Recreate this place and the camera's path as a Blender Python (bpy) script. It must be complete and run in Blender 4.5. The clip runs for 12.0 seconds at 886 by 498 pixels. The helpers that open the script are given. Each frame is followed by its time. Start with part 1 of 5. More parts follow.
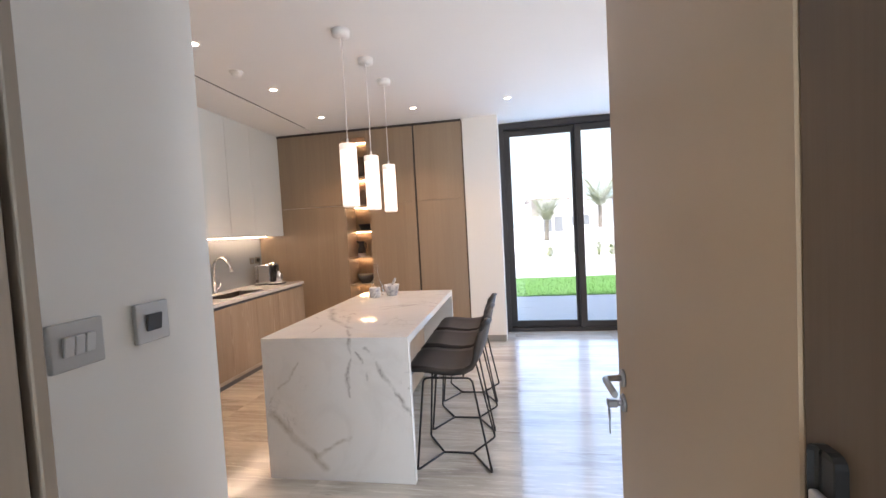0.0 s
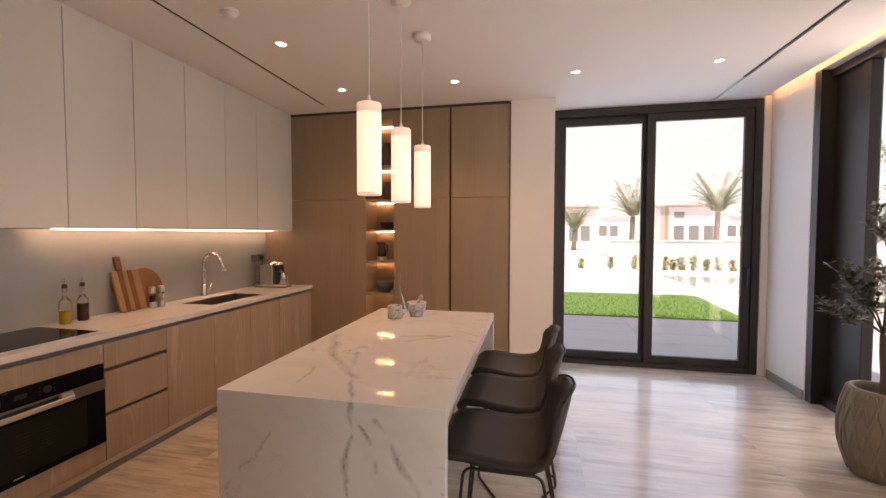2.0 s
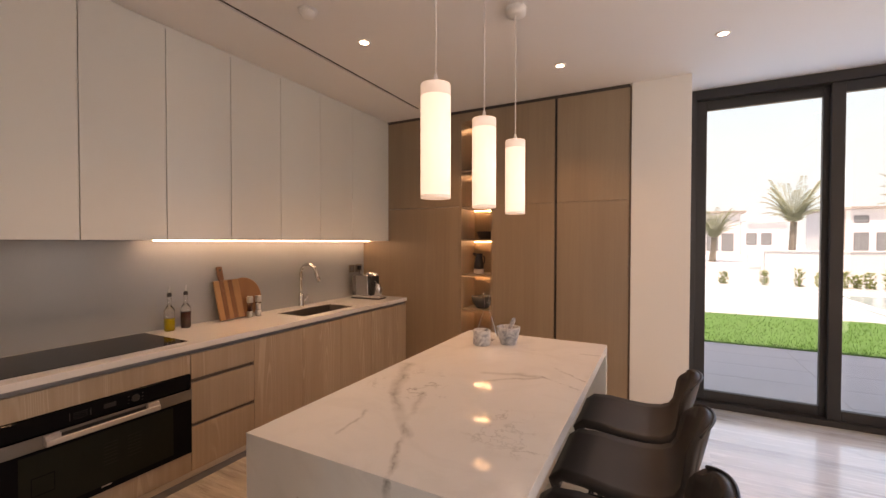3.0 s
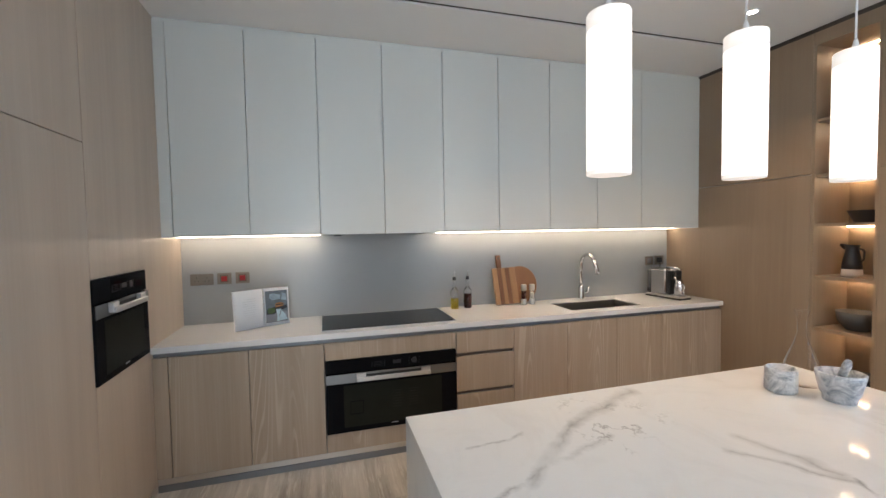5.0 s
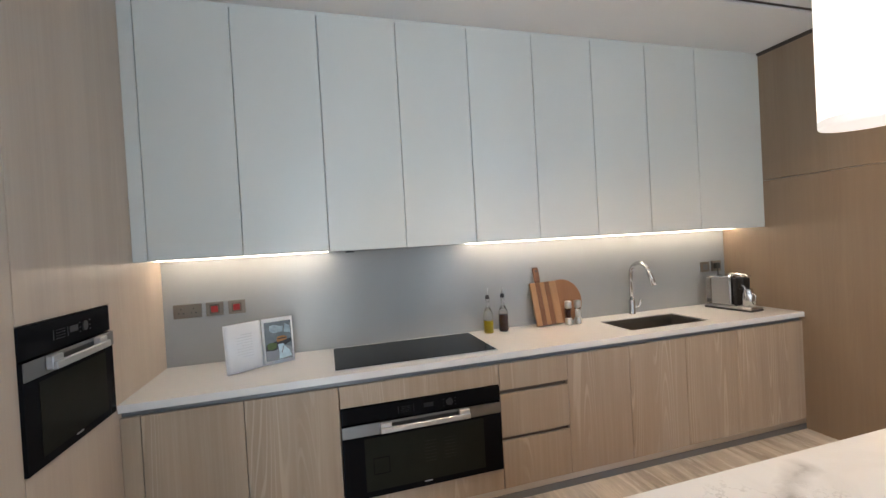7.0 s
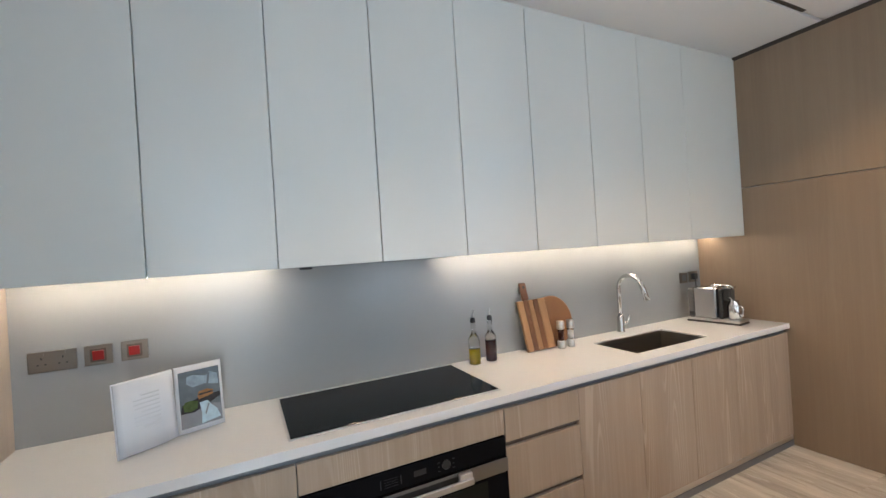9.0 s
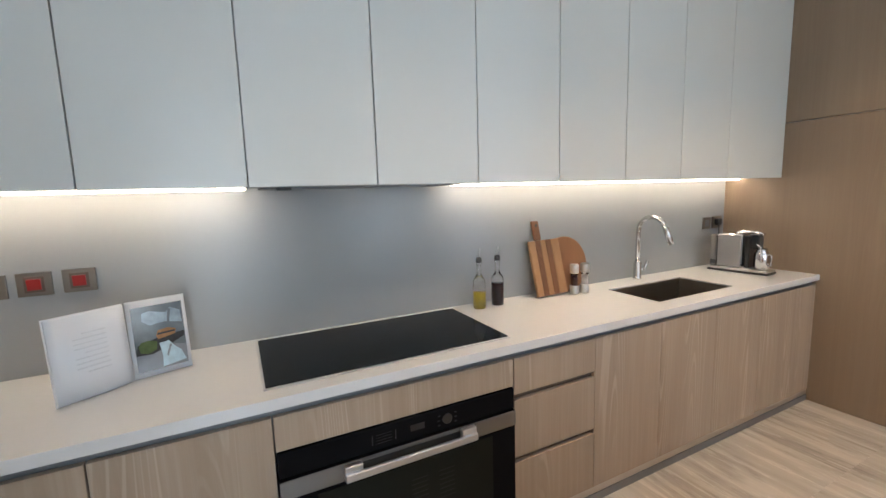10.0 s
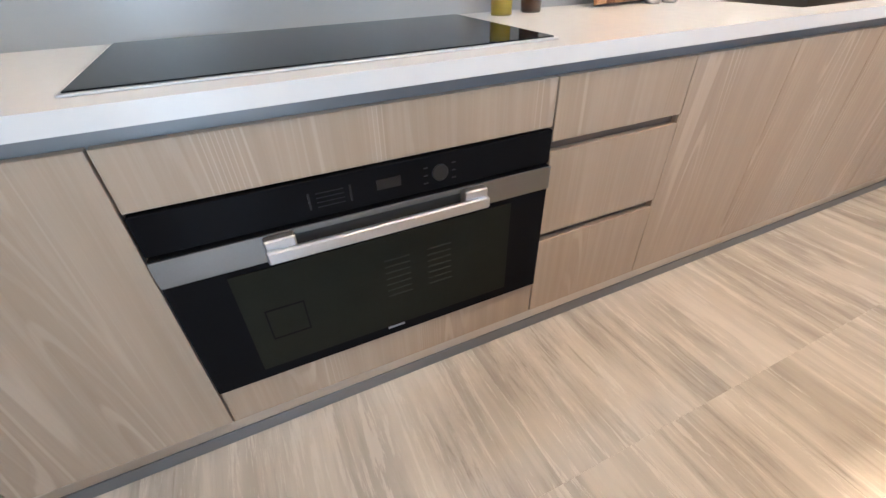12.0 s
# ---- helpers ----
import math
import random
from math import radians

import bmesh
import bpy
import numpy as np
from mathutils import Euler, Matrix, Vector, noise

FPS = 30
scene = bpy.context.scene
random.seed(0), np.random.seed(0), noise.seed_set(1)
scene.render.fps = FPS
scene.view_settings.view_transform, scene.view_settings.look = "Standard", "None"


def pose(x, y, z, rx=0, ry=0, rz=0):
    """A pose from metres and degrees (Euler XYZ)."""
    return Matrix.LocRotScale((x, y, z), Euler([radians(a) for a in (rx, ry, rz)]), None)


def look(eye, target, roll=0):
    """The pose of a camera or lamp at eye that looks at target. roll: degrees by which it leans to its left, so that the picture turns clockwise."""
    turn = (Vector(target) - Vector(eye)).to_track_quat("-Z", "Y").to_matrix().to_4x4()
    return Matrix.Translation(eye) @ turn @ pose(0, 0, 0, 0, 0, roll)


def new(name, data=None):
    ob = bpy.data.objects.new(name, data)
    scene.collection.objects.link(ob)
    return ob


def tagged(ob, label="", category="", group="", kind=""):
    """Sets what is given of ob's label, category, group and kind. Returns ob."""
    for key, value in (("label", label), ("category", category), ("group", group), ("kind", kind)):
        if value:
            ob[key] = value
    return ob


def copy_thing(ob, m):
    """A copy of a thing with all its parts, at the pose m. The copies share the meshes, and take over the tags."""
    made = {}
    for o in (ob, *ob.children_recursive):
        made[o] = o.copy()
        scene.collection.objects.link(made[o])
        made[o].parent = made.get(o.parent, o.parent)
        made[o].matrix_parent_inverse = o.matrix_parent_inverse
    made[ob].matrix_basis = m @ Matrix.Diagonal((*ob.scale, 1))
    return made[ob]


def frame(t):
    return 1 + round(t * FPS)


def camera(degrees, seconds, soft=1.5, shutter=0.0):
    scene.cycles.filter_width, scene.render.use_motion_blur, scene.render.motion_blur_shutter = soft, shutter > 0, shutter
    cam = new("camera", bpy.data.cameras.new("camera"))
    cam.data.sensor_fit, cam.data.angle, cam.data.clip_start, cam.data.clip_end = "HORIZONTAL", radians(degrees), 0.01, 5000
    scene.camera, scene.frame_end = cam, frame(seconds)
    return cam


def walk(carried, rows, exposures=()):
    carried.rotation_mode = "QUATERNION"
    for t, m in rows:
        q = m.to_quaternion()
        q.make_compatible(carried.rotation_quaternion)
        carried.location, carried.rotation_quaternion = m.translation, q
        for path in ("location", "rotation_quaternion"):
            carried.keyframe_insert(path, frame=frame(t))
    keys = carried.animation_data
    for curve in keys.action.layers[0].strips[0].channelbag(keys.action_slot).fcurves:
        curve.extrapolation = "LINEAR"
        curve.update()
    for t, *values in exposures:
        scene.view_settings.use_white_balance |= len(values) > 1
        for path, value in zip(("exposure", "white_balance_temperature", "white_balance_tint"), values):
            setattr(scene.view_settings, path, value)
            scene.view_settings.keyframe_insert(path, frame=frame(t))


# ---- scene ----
cam = camera(93.9, 12.0)
PATH = [
    (0, (0.266, 0.224, 1.458), (-0.062, 2.195, 1.368), -3.1),
    (0.5, (0.104, 0.395, 1.459), (-0.053, 2.383, 1.307), -2.1),
    (0.7, (0.067, 0.48, 1.443), (-0.073, 2.469, 1.286), -1.7),
    (1, (0.047, 0.63, 1.441), (-0.105, 2.618, 1.286), -0.7),
    (1.5, (0.018, 0.886, 1.454), (-0.24, 2.866, 1.338), 0.1),
    (2, (-0.052, 1.108, 1.474), (-0.477, 3.061, 1.399), 0.1),
    (2.5, (-0.063, 1.343, 1.483), (-0.711, 3.235, 1.436), 0.1),
    (4.3, (0.086, 2.118, 1.509), (-1.633, 3.137, 1.442), -0.6),
    (4.5, (0.125, 2.166, 1.508), (-1.683, 3.019, 1.436), -0.7),
    (5, (0.148, 2.222, 1.513), (-1.772, 2.778, 1.425), -1.0),
    (5.5, (0.068, 2.196, 1.521), (-1.884, 2.627, 1.448), -1.9),
    (6, (-0.075, 2.124, 1.522), (-2.023, 2.571, 1.465), -2.7),
    (6.5, (-0.212, 2.117, 1.519), (-2.149, 2.611, 1.464), -2.9),
    (7, (-0.399, 2.185, 1.513), (-2.322, 2.732, 1.484), -3.2),
    (7.2, (-0.469, 2.214, 1.529), (-2.385, 2.788, 1.502), -3.1),
    (8.8, (-0.947, 2.053, 1.549), (-2.757, 2.902, 1.562), -3.6),
    (9, (-1.012, 2.074, 1.537), (-2.809, 2.951, 1.54), -3.6),
    (9.5, (-1.162, 2.152, 1.529), (-2.947, 3.052, 1.453), -3.1),
    (10, (-1.304, 2.165, 1.454), (-3.082, 3.044, 1.195), -1.8),
    (10.5, (-1.488, 2.158, 1.319), (-3.191, 2.995, 0.686), -1.1),
    (11, (-1.671, 2.201, 1.181), (-3.251, 2.969, 0.225), -1.9),
    (11.5, (-1.787, 2.354, 1.076), (-3.307, 3.065, -0.011), -1.9),
    (12, (-1.822, 2.45, 1.032), (-3.302, 3.122, -0.133), -1.6),
]
EXPOSURES = [(0, 0.85, 6800, 24), (0.5, 0.50, 7400, 30), (1.1, 0.22, 9200, 38), (2.7, 0.10, 9400, 39), (4.3, 0.48, 6300, 14), (5.5, 0.68, 5950, 12),
             (7, 0.80, 5950, 12), (9.5, 0.88, 5750, 11), (10.5, 0.84, 5850, 11), (11, 1.18, 5600, 11), (12, 1.52, 5500, 12)]
walk(cam, [(t, look(eye, target, roll)) for t, eye, target, roll in PATH], EXPOSURES)

# ---- world, sun, exposure ----
world = bpy.data.worlds.new("world")
scene.world = world
world.use_nodes = True
wn = world.node_tree
sky = wn.nodes.new("ShaderNodeTexSky")
sky.sky_type, sky.sun_disc = "NISHITA", False
sky.sun_elevation, sky.sun_rotation = radians(64), radians(200)
sky.dust_density, sky.air_density = 2.0, 1.0
wn.links.new(sky.outputs[0], wn.nodes["Background"].inputs[0])
wn.nodes["Background"].inputs[1].default_value = 0.15
sun = new("sun", bpy.data.lights.new("sun", "SUN"))
sun.data.energy, sun.data.angle, sun.data.color = 5.0, radians(0.5), (1.0, 0.985, 0.96)
az = radians(200)
sun_way = Vector((math.sin(az) * math.cos(radians(64)), math.cos(az) * math.cos(radians(64)), math.sin(radians(64))))
sun.matrix_world = look(sun_way * 50, (0, 0, 0))

# fill lamp in an added, unseen window, brightening the wall units
near_fill = new("near_window_fill", bpy.data.lights.new("near_window_fill", "AREA"))
near_fill.data.shape, near_fill.data.size, near_fill.data.size_y = "RECTANGLE", 1.45, 2.6
near_fill.data.energy, near_fill.data.color = 35, (0.90, 0.94, 0.92)
near_fill.matrix_world = look((2.44, 1.95, 1.43), (0, 1.95, 1.43))

side_daylight = new("side_daylight", bpy.data.lights.new("side_daylight", "AREA"))
side_daylight.data.shape, side_daylight.data.size, side_daylight.data.size_y = "RECTANGLE", 0.56, 2.6
side_daylight.data.energy, side_daylight.data.color = 14, (0.90, 0.94, 0.92)
side_daylight.matrix_world = look((2.42, 4.56, 1.43), (0, 4.2, 1.43))

door_daylight = new("door_daylight", bpy.data.lights.new("door_daylight", "AREA"))
door_daylight.data.shape, door_daylight.data.size, door_daylight.data.size_y = "RECTANGLE", 1.9, 2.6
door_daylight.data.energy, door_daylight.data.color = 15, (0.27, 0.56, 1.0)
door_daylight.matrix_world = look((1.2, 5.96, 1.43), (1.2, 0, 1.43))

# fill lamp in the unseen hall window, added to lighten the wall nib
hall_fill = new("hall_fill", bpy.data.lights.new("hall_fill", "AREA"))
hall_fill.data.shape, hall_fill.data.size, hall_fill.data.size_y = "RECTANGLE", 1.3, 2.0
hall_fill.data.energy, hall_fill.data.color = 26, (0.62, 0.86, 1.0)
hall_fill.matrix_world = look((0.1, -2.45, 1.33), (0.1, 0, 1.33))

LED, WARM = (1.0, 0.79, 0.56), (1.0, 0.68, 0.38)

# ---- materials ----


class Tree:
    """A node material under construction."""

    def __init__(self, name):
        self.m = bpy.data.materials.new(name)
        self.m.use_nodes = True
        self.t = self.m.node_tree
        self.b = self.t.nodes["Principled BSDF"]

    def n(self, kind, **settings):
        node = self.t.nodes.new("ShaderNode" + kind)
        for key, value in settings.items():
            if key == "operation":
                node.operation = value
            elif key == "blend":
                node.data_type, node.blend_type = "RGBA", value
            else:
                node.inputs[key.replace("_", " ")].default_value = value
        return node

    def link(self, a, b):
        self.t.links.new(a, b)

    def place(self, scale=(1, 1, 1), shift=0.0):
        """World position, stretched, with a shift for each object."""
        g = self.n("NewGeometry")
        m = self.n("Mapping")
        m.inputs["Scale"].default_value = scale
        self.link(g.outputs["Position"], m.inputs["Vector"])
        if shift:
            o = self.n("ObjectInfo")
            k = self.n("Math", operation="MULTIPLY")
            k.inputs[1].default_value = shift
            self.link(o.outputs["Random"], k.inputs[0])
            self.link(k.outputs[0], m.inputs["Location"])
        return m.outputs[0]

    def noise(self, where, scale, detail=4, rough=0.55, distort=0.0):
        t = self.n("TexNoise", Scale=scale, Detail=detail, Roughness=rough, Distortion=distort)
        self.link(where, t.inputs["Vector"])
        return t.outputs[0]

    def ramp(self, value, *stops):
        r = self.n("ValToRGB")
        e = r.color_ramp.elements
        while len(e) < len(stops):
            e.new(0.5)
        for k, (p, c) in zip(e, stops):
            k.position = p
            k.color = (c, c, c, 1) if isinstance(c, (int, float)) else (*c, 1)
        self.link(value, r.inputs[0])
        return r.outputs[0]

    def mix(self, fac, a, b, how="MIX"):
        x = self.n("Mix", blend=how)
        for value, i in ((fac, 0), (a, 6), (b, 7)):
            if isinstance(value, (int, float)):
                x.inputs[i].default_value = value
            elif isinstance(value, tuple):
                x.inputs[i].default_value = (*value, 1)
            else:
                self.link(value, x.inputs[i])
        return x.outputs[2]

    def math(self, how, a, b=0.0):
        x = self.n("Math", operation=how)
        for i, value in enumerate((a, b)):
            if isinstance(value, (int, float)):
                x.inputs[i].default_value = value
            else:
                self.link(value, x.inputs[i])
        return x.outputs[0]

    def bump(self, value, strength=0.2, distance=0.002):
        b = self.n("Bump", Strength=strength, Distance=distance)
        self.link(value, b.inputs["Height"])
        self.link(b.outputs[0], self.b.inputs["Normal"])

    def set(self, colour=None, rough=None, metal=None):
        for value, key in ((colour, "Base Color"), (rough, "Roughness"), (metal, "Metallic")):
            if value is None:
                continue
            if isinstance(value, (int, float)):
                self.b.inputs[key].default_value = value
            elif isinstance(value, tuple):
                self.b.inputs[key].default_value = (*value, 1)
            else:
                self.link(value, self.b.inputs[key])
        return self.m


def plain(name, colour, rough=0.5, metal=0.0, vary=0.06, scale=6.0, bump=0.05):
    """Paint, metal or plastic with slight mottling, uneven gloss and fine relief."""
    t = Tree(name)
    p = t.place()
    big, fine = t.noise(p, scale, 3), t.noise(p, scale * 40, 2)
    lo = tuple(max(0, c * (1 - vary)) for c in colour)
    hi = tuple(min(1, c * (1 + vary)) for c in colour)
    t.set(t.mix(big, lo, hi), t.math("ADD", t.math("MULTIPLY", big, 0.12 * rough), rough * 0.94), metal)
    if bump:
        t.bump(fine, bump, 0.0006)
    return t.m


def veneer(name, light, dark, pale, axis="Z", rough=0.42, lines=0.5):
    """Wood veneer: straight grain along an axis, clusters of pale wavy growth lines, leaves of slightly differing tone."""
    t = Tree(name)

    def along(k):
        return {"Z": (1, 1, k), "X": (k, 1, 1)}[axis]

    p = t.place(along(0.05), 7.0)
    band = t.noise(p, 7.0, 3, 0.6, 0.3)
    pore = t.noise(t.place(along(0.03), 7.0), 170.0, 3, 0.7)
    fibre = t.noise(t.place(along(0.02), 2.0), 55.0, 4, 0.7)
    ring = t.noise(t.place(along(0.045), 5.0), 2.2, 2, 0.45)
    fine = t.noise(t.place(along(0.10), 5.0), 9.0, 2, 0.5)
    phase = t.math("ADD", t.math("MULTIPLY", ring, 560.0), t.math("MULTIPLY", fine, 9.0))
    wave = t.math("ADD", t.math("MULTIPLY", t.math("SINE", phase), 0.5), 0.5)
    where = t.ramp(t.noise(t.place(along(0.07), 11.0), 5.5, 2), (0.53, 0.0), (0.63, 1.0))
    c = t.mix(t.ramp(band, (0.3, 0.0), (0.7, 1.0)), dark, light)
    c = t.mix(t.math("MULTIPLY", t.ramp(fibre, (0.45, 0.0), (0.7, 1.0)), 0.22), c, pale)
    figure = t.math("MULTIPLY", t.ramp(wave, (0.80, 0.0), (0.94, 1.0)), where)
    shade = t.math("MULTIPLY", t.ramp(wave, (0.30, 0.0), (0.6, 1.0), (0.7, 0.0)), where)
    c = t.mix(t.math("MULTIPLY", figure, lines), c, pale)
    c = t.mix(t.math("MULTIPLY", shade, 0.3 * lines), c, tuple(k * 0.7 for k in dark))
    c = t.mix(t.math("MULTIPLY", pore, 0.20), c, tuple(k * 0.6 for k in dark))
    o = t.n("ObjectInfo")
    c = t.mix(t.math("MULTIPLY", o.outputs["Random"], 0.22), c, dark)
    t.set(c, t.math("ADD", t.math("MULTIPLY", pore, 0.16), rough - 0.06))
    t.bump(t.math("ADD", pore, figure), 0.16, 0.0007)
    return t.m


def travertine(name):
    """Honed vein-cut stone: soft streaks along x, grey and pale clusters, each tile with its own cut."""
    t = Tree(name)
    p, q = t.place((0.09, 1, 1), 13.0), t.place((0.35, 1, 1), 5.0)
    wide = t.noise(p, 5.0, 4, 0.62, 0.5)
    mid = t.noise(t.place((0.075, 1, 1), 9.0), 11.0, 6, 0.68, 0.25)
    thin = t.noise(p, 30.0, 6, 0.74, 0.3)
    fine = t.noise(q, 90.0, 3, 0.7)
    mottle = t.noise(t.place((0.45, 1, 1), 4.0), 3.4, 3, 0.6, 0.4)
    where = t.ramp(mottle, (0.47, 0.0), (0.60, 1.0))
    c = t.mix(t.ramp(wide, (0.34, 0.0), (0.62, 1.0)), (0.50, 0.465, 0.405), (0.65, 0.61, 0.54))
    c = t.mix(t.math("MULTIPLY", t.ramp(mid, (0.50, 0.0), (0.64, 1.0)), 0.6), c, (0.78, 0.73, 0.65))
    dark = t.math("MULTIPLY", t.ramp(mid, (0.36, 1.0), (0.5, 0.0)), t.math("ADD", t.math("MULTIPLY", where, 0.50), 0.03))
    c = t.mix(dark, c, (0.29, 0.268, 0.235))
    streak = t.math("MULTIPLY", t.ramp(thin, (0.34, 1.0), (0.47, 0.0)), t.math("ADD", t.math("MULTIPLY", where, 0.55), 0.09))
    c = t.mix(streak, c, (0.28, 0.258, 0.222))
    c = t.mix(t.math("MULTIPLY", t.ramp(thin, (0.55, 0.0), (0.60, 1.0)), 0.62), c, (0.80, 0.76, 0.69))
    c = t.mix(t.math("MULTIPLY", t.math("MULTIPLY", fine, where), 0.3), c, (0.27, 0.24, 0.205))
    c = t.mix(1.0, c, (0.94, 0.93, 0.915), "MULTIPLY")
    t.set(c, t.math("ADD", t.math("MULTIPLY", fine, 0.05), 0.12))
    t.b.inputs["IOR"].default_value = 2.05
    t.bump(fine, 0.02, 0.0003)
    return t.m


def marble(name):
    """White stone with long slanting grey veins, clouds and short fractured veins."""
    t = Tree(name)
    p = t.place()
    fade = t.noise(p, 2.9, 2)
    c = (0.79, 0.785, 0.765)
    cloud = t.noise(p, 3.1, 6, 0.62, 1.4)
    c = t.mix(t.math("MULTIPLY", t.ramp(cloud, (0.5, 0.0), (0.7, 1.0)), 0.24), c, (0.55, 0.53, 0.50))

    wob = t.n("TexNoise", Scale=6.0, Detail=6.0, Roughness=0.62)
    t.link(p, wob.inputs["Vector"])
    shift = t.n("VectorMath", operation="MULTIPLY_ADD")
    t.link(wob.outputs[1], shift.inputs[0])
    shift.inputs[1].default_value = (0.10, 0.10, 0.10)
    t.link(p, shift.inputs[2])
    bent = t.n("VectorMath", operation="SUBTRACT")
    t.link(shift.outputs[0], bent.inputs[0])
    bent.inputs[1].default_value = (0.05, 0.05, 0.05)

    def vein(c, a, e, width, tone, strength):
        """A vein along the line from a to e, frayed by noise."""
        a, e = Vector(a), Vector(e)
        d = e - a
        rel, dot, far = t.n("VectorMath", operation="SUBTRACT"), t.n("VectorMath", operation="DOT_PRODUCT"), t.n("VectorMath", operation="DISTANCE")
        t.link(bent.outputs[0], rel.inputs[0])
        rel.inputs[1].default_value = a
        t.link(rel.outputs[0], dot.inputs[0])
        dot.inputs[1].default_value = d / d.length_squared
        held = t.n("Clamp")
        t.link(dot.outputs["Value"], held.inputs["Value"])
        along = t.n("VectorMath", operation="SCALE")
        along.inputs[0].default_value = d
        t.link(held.outputs[0], along.inputs["Scale"])
        t.link(rel.outputs[0], far.inputs[0])
        t.link(along.outputs[0], far.inputs[1])
        hold = t.ramp(t.math("DIVIDE", far.outputs["Value"], width), (0.0, 1.0), (0.3, 0.5), (1.0, 0.0))
        hold = t.math("MULTIPLY", hold, t.ramp(fade, (0.3, 0.6), (0.55, 1.0)))
        return t.mix(t.math("MULTIPLY", hold, strength), c, tone)

    grey, brown = (0.24, 0.23, 0.21), (0.36, 0.32, 0.26)
    F = 2.482
    c = vein(c, (-0.69, F, 0.86), (-0.72, F, 0.52), 0.014, grey, 1.00)
    c = vein(c, (-0.66, F, 0.78), (-0.59, F, 0.62), 0.012, grey, 0.96)
    c = vein(c, (-0.60, F, 0.80), (-0.32, F, 0.38), 0.016, grey, 1.00)
    c = vein(c, (-1.25, F, 0.44), (-1.03, F, 0.71), 0.011, brown, 0.66)
    c = vein(c, (-1.22, F, 0.40), (-0.89, F, 0.08), 0.034, brown, 0.90)
    c = vein(c, (-0.72, F, 0.27), (-0.95, F, 0.14), 0.019, brown, 0.72)
    c = vein(c, (-0.69, F, 0.86), (-0.84, 2.80, 0.864), 0.015, grey, 0.72)
    c = vein(c, (-0.84, 2.80, 0.864), (-0.92, 3.07, 0.864), 0.019, grey, 0.54)
    c = vein(c, (-1.21, 3.38, 0.864), (-1.03, 3.01, 0.864), 0.037, grey, 0.72)
    c = vein(c, (-1.03, 3.01, 0.864), (-0.78, 2.72, 0.864), 0.031, grey, 0.60)
    c = vein(c, (-1.02, 2.82, 0.864), (-0.98, 2.58, 0.864), 0.011, grey, 0.66)
    c = vein(c, (-0.80, 3.43, 0.864), (-0.58, 3.49, 0.864), 0.031, grey, 0.60)
    c = vein(c, (-0.76, 3.32, 0.864), (-0.54, 3.49, 0.864), 0.019, grey, 0.60)
    c = vein(c, (-0.55, 3.50, 0.864), (-0.36, 3.41, 0.864), 0.011, grey, 0.96)
    c = vein(c, (-0.54, 3.68, 0.864), (-0.345, 3.53, 0.864), 0.011, grey, 0.96)
    c = vein(c, (-0.45, 3.99, 0.864), (-0.345, 4.01, 0.864), 0.010, grey, 0.84)
    crack = t.n("TexVoronoi", Scale=2.7)
    crack.feature = "DISTANCE_TO_EDGE"
    moved = t.n("VectorMath", operation="ADD")
    t.link(p, moved.inputs[0])
    t.link(wob.outputs[1], moved.inputs[1])
    t.link(moved.outputs[0], crack.inputs["Vector"])
    spots = t.ramp(t.noise(p, 1.7, 3), (0.55, 0.0), (0.66, 1.0))
    c = t.mix(t.math("MULTIPLY", t.math("MULTIPLY", t.ramp(crack.outputs[0], (0.0, 1.0), (0.04, 0.0)), spots), 0.75), c, grey)
    t.set(c, 0.055)
    return t.m


def glass(name, tint=(1, 1, 1), rough=0.0, ior=1.45):
    t = Tree(name)
    t.set(tint, rough)
    t.b.inputs["Transmission Weight"].default_value = 1.0
    t.b.inputs["IOR"].default_value = ior
    return t.m


def pane_glass(name, tint=(0.93, 0.96, 0.95)):
    """Flat window glass: clear, with a faint mirror."""
    t = Tree(name)
    tr, gl, mx = t.n("BsdfTransparent"), t.n("BsdfGlossy"), t.n("MixShader")
    tr.inputs[0].default_value = (*tint, 1)
    gl.inputs["Roughness"].default_value = 0.02
    mx.inputs[0].default_value = 0.035
    t.link(tr.outputs[0], mx.inputs[1])
    t.link(gl.outputs[0], mx.inputs[2])
    t.link(mx.outputs[0], t.t.nodes["Material Output"].inputs[0])
    return t.m


def glow(name, colour, strength):
    t = Tree(name)
    t.set((0.8, 0.8, 0.8), 0.4)
    t.b.inputs["Emission Color"].default_value = (*colour, 1)
    t.b.inputs["Emission Strength"].default_value = strength
    return t.m


def brushed(name, colour=(0.62, 0.61, 0.59), rough=0.28, axis=(1, 0.03, 1)):
    t = Tree(name)
    f = t.noise(t.place(axis), 260.0, 3, 0.6)
    t.set(t.mix(f, tuple(k * 0.85 for k in colour), colour), t.math("ADD", t.math("MULTIPLY", f, 0.15), rough - 0.05), 1.0)
    t.bump(f, 0.05, 0.0003)
    return t.m


M = {}
M["wall"] = plain("wall paint", (0.74, 0.72, 0.68), 0.6, vary=0.03, scale=1.5, bump=0.15)
M["ceiling"] = plain("ceiling paint", (0.80, 0.79, 0.77), 0.7, vary=0.02, scale=1.2, bump=0.1)
M["upper"] = plain("grey satin lacquer", (0.64, 0.65, 0.615), 0.30, vary=0.025, scale=2.0, bump=0.03)
M["wood"] = veneer("ash veneer", (0.44, 0.342, 0.25), (0.35, 0.265, 0.187), (0.63, 0.525, 0.42), lines=0.42)
# Base-unit ash made paler: light on the oven wall, put into its colour.
M["wood_lit"] = veneer("ash veneer with light added", (0.57, 0.47, 0.37), (0.48, 0.388, 0.30), (0.64, 0.545, 0.45), lines=0.15)
M["tall"] = veneer("oak veneer", (0.325, 0.240, 0.162), (0.27, 0.195, 0.129), (0.365, 0.278, 0.197), lines=0.12)
